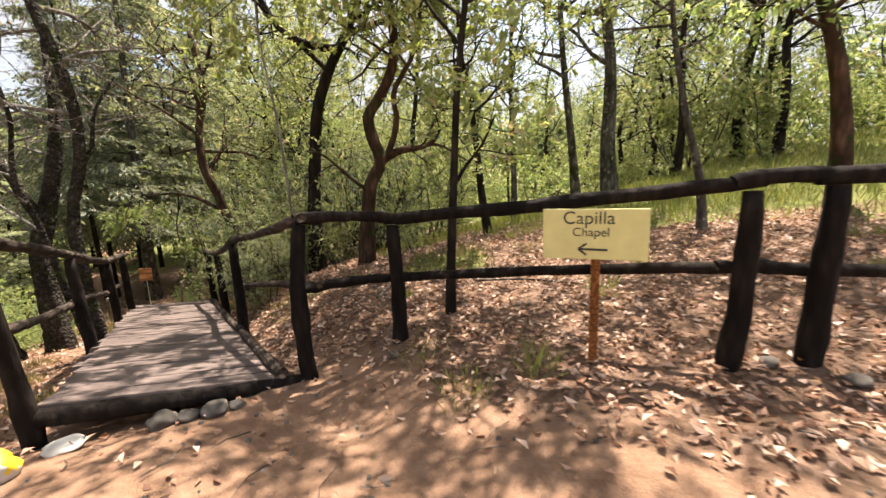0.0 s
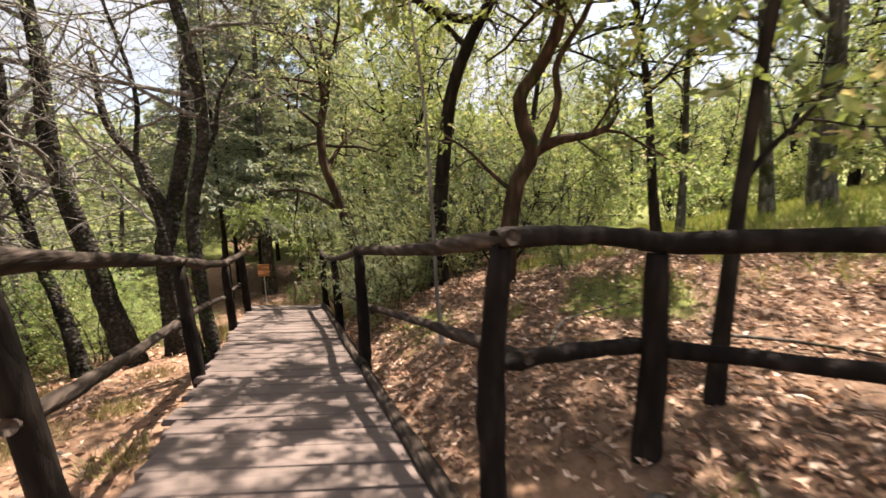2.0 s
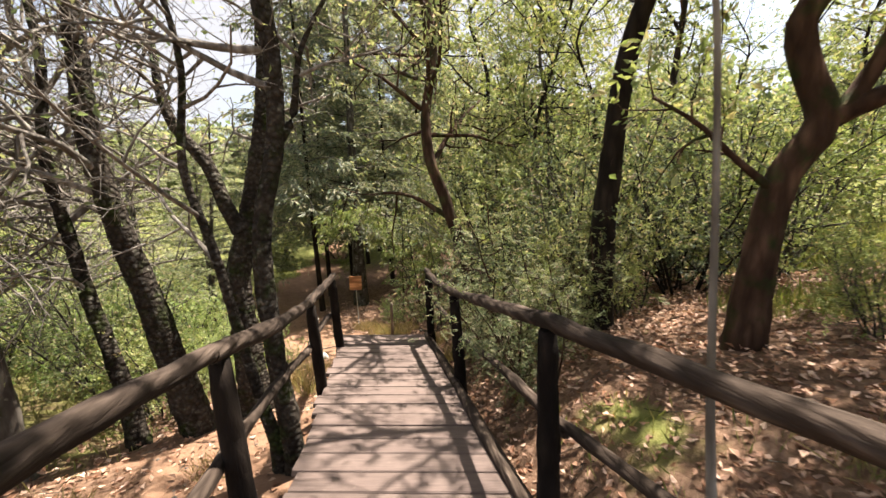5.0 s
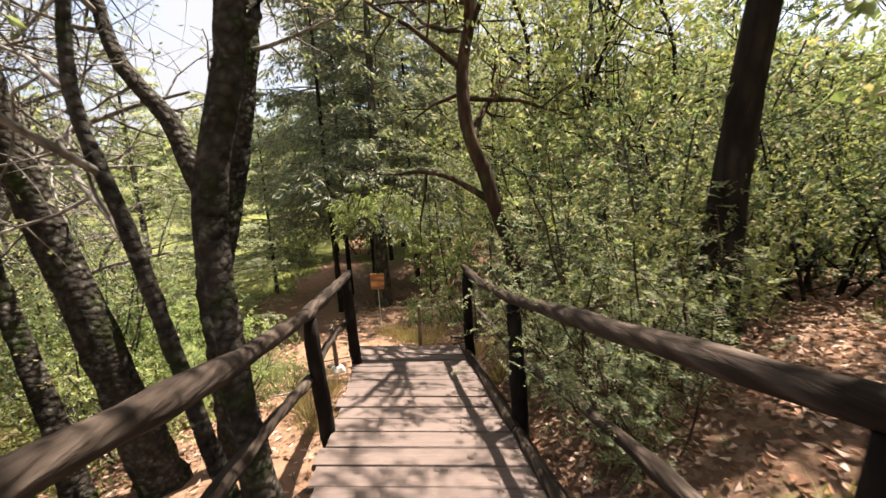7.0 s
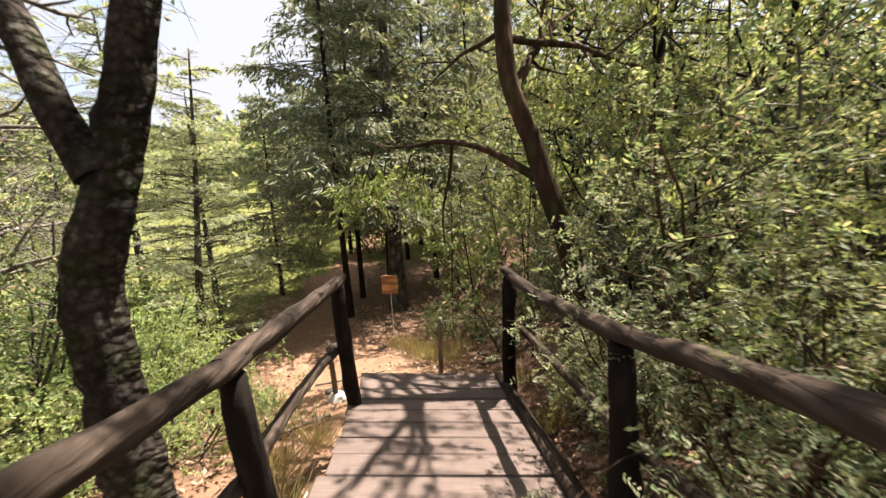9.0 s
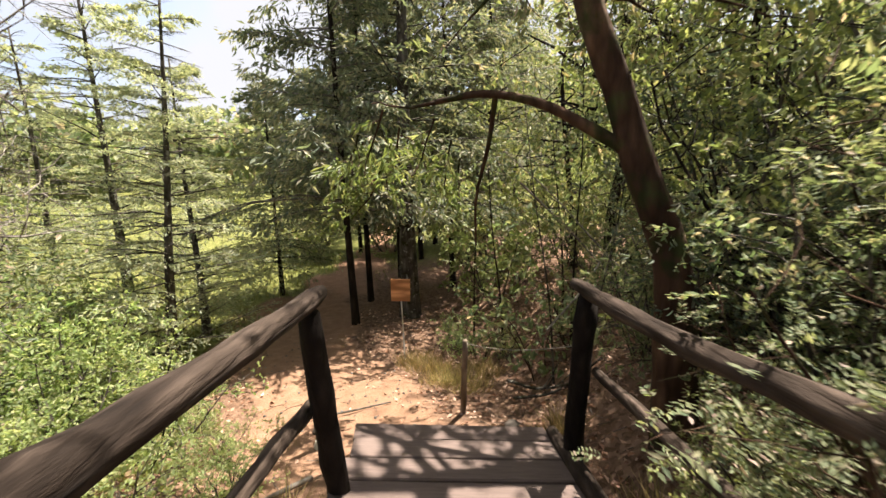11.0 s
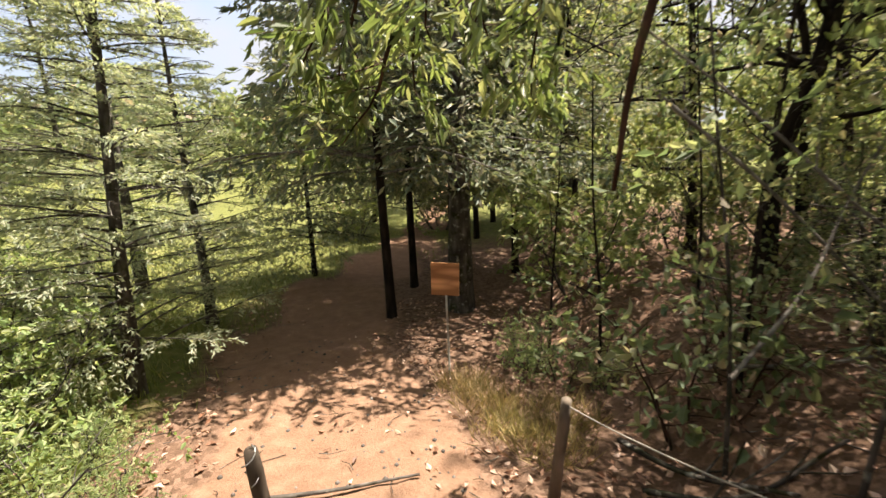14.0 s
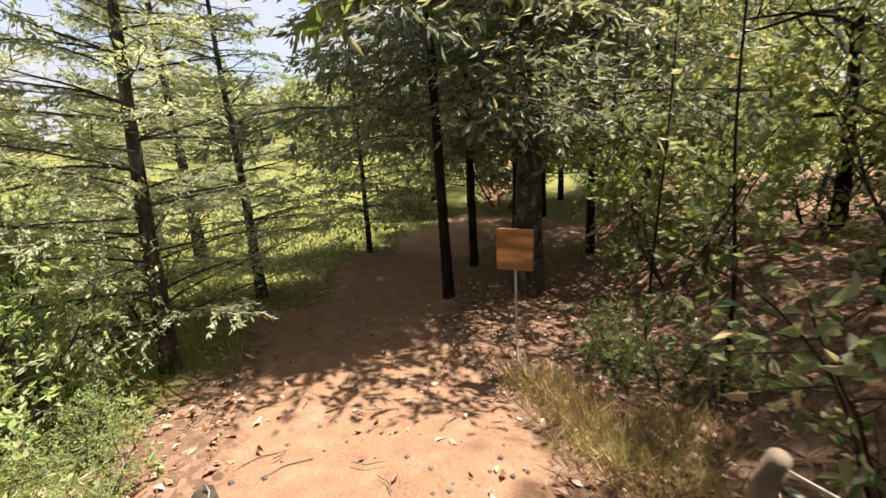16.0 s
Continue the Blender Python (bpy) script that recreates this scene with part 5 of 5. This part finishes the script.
def grass():
    rng = np.random.default_rng(9)
    x, y = scatter(rng, 90000, 3.5, 17, -5, 11, lambda x, y: zones(x, y)[1] * 0.55)
    s = blades(rng, x, y, 0.22, 0.016)
    tagged(new("grass", s.mesh("grass", GRASS_GREEN, False)), "thin sunlit green grass under the trees", "grass", kind="stuff")
    x, y = scatter(rng, 30000, 1.0, 6.0, 0.2, 6, lambda x, y: zones(x, y)[1] * 0.6 * (x < 5.2))
    s = blades(rng, x, y, 0.11, 0.01, 0.5)
    tagged(new("grass", s.mesh("grass", GRASS_GREEN, False)), "low green grass growing through dead leaves", "grass", kind="stuff")
    x, y = scatter(rng, 42000, -9, -1, -1, 20, lambda x, y: zones(x, y)[1] * 0.8)
    s = blades(rng, x, y, 0.13, 0.012)
    tagged(new("grass", s.mesh("grass", GRASS_GREEN, False)), "low green grass beside the trail", "grass", kind="stuff")


TUFT_RNG = np.random.default_rng(10)


def tuft(x, y, r, n, h, mat, label):
    a, d = TUFT_RNG.uniform(0, 2 * np.pi, n), r * TUFT_RNG.uniform(0, 1, n) ** 0.6
    s = blades(TUFT_RNG, x + d * np.cos(a), y + d * np.sin(a), h, 0.007, 0.6)
    ob = tagged(new("grass_tuft", s.mesh("grass_tuft", mat, False)), label, "grass")
    return ob


dead_leaves()
grass()
for x, y, r, n, h in ((-0.2, 9.45, 0.3, 600, 0.2), (0.05, 9.1, 0.25, 400, 0.17), (-0.45, 9.85, 0.25, 400, 0.22), (0.25, 8.8, 0.3, 400, 0.2), (-0.15, 9.0, 0.2, 220, 0.16), (0.45, 9.3, 0.3, 400, 0.22), (0.9, 7.4, 0.15, 250, 0.3), (0.95, 6.2, 0.12, 220, 0.3)):
    tuft(x, y, r, n, h, GRASS_DRY, "dry yellow-green grass tuft beside the trail")
for x, y, r, n, h in ((-1.0, 5.3, 0.1, 120, 0.35), (-1.2, 5.8, 0.12, 160, 0.4), (-1.05, 6.3, 0.1, 120, 0.35), (-1.4, 2.6, 0.2, 200, 0.16), (-1.5, 3.9, 0.2, 200, 0.14), (-1.1, 1.6, 0.2, 200, 0.14), (-1.9, 2.2, 0.3, 350, 0.16), (-2.3, 3.3, 0.3, 350, 0.16)):
    tuft(x, y, r, n, h, GRASS_DRY, "dry grass tuft beside the boardwalk")


def ground_twigs():
    rng = np.random.default_rng(12)
    s = Shape()
    x, y = scatter(rng, 1700, -3.5, 6, -4.5, 12, lambda x, y: np.where((y > 0.1) & (y < 6.8) & (np.abs(x) < 0.8), 0.0, 1 - 0.55 * zones(x, y)[0]))
    for px, py in zip(x, y):
        a, ln = rng.uniform(0, 2 * np.pi), rng.uniform(0.06, 0.32)
        q = np.array([[px, py], [px + ln * 0.5 * np.cos(a), py + ln * 0.5 * np.sin(a)], [px + ln * np.cos(a + 0.25), py + ln * np.sin(a + 0.25)]])
        s.tube(np.column_stack([q, land(q[:, 0], q[:, 1]) + rng.uniform(0.006, 0.03)]), [0.004, 0.003, 0.002], 3, cap=False)
    tagged(new("ground_twigs", s.mesh("ground_twigs", BARK_GREY)), "fine broken twigs scattered on the ground", "twigs", kind="stuff")
    g = Shape()
    x, y = scatter(rng, 2600, -3.2, 3.2, -4.5, 11, lambda x, y: zones(x, y)[0])
    for px, py in zip(x, y):
        r = rng.uniform(0.004, 0.017)
        z = land_at(px, py)
        g.tube([(px, py, z - r), (px + r * 0.3, py, z + 0.2 * r), (px, py + r * 0.2, z + r * 0.9)], [r, r * 1.2, r * 0.5], 4)
    tagged(new("grit", g.mesh("grit", STONE)), "small clods and grit on the bare earth", "grit", kind="stuff")


ground_twigs()
k = 0
while k < 36:
    x, y = TUFT_RNG.uniform(1.1, 6.5), TUFT_RNG.uniform(-3.2, 5.0)
    if litter_share(x, y) > 0.3:
        tuft(x, y, TUFT_RNG.uniform(0.08, 0.25), 70, TUFT_RNG.uniform(0.1, 0.26), GRASS_GREEN, "small green tuft growing through dead leaves")
        k += 1
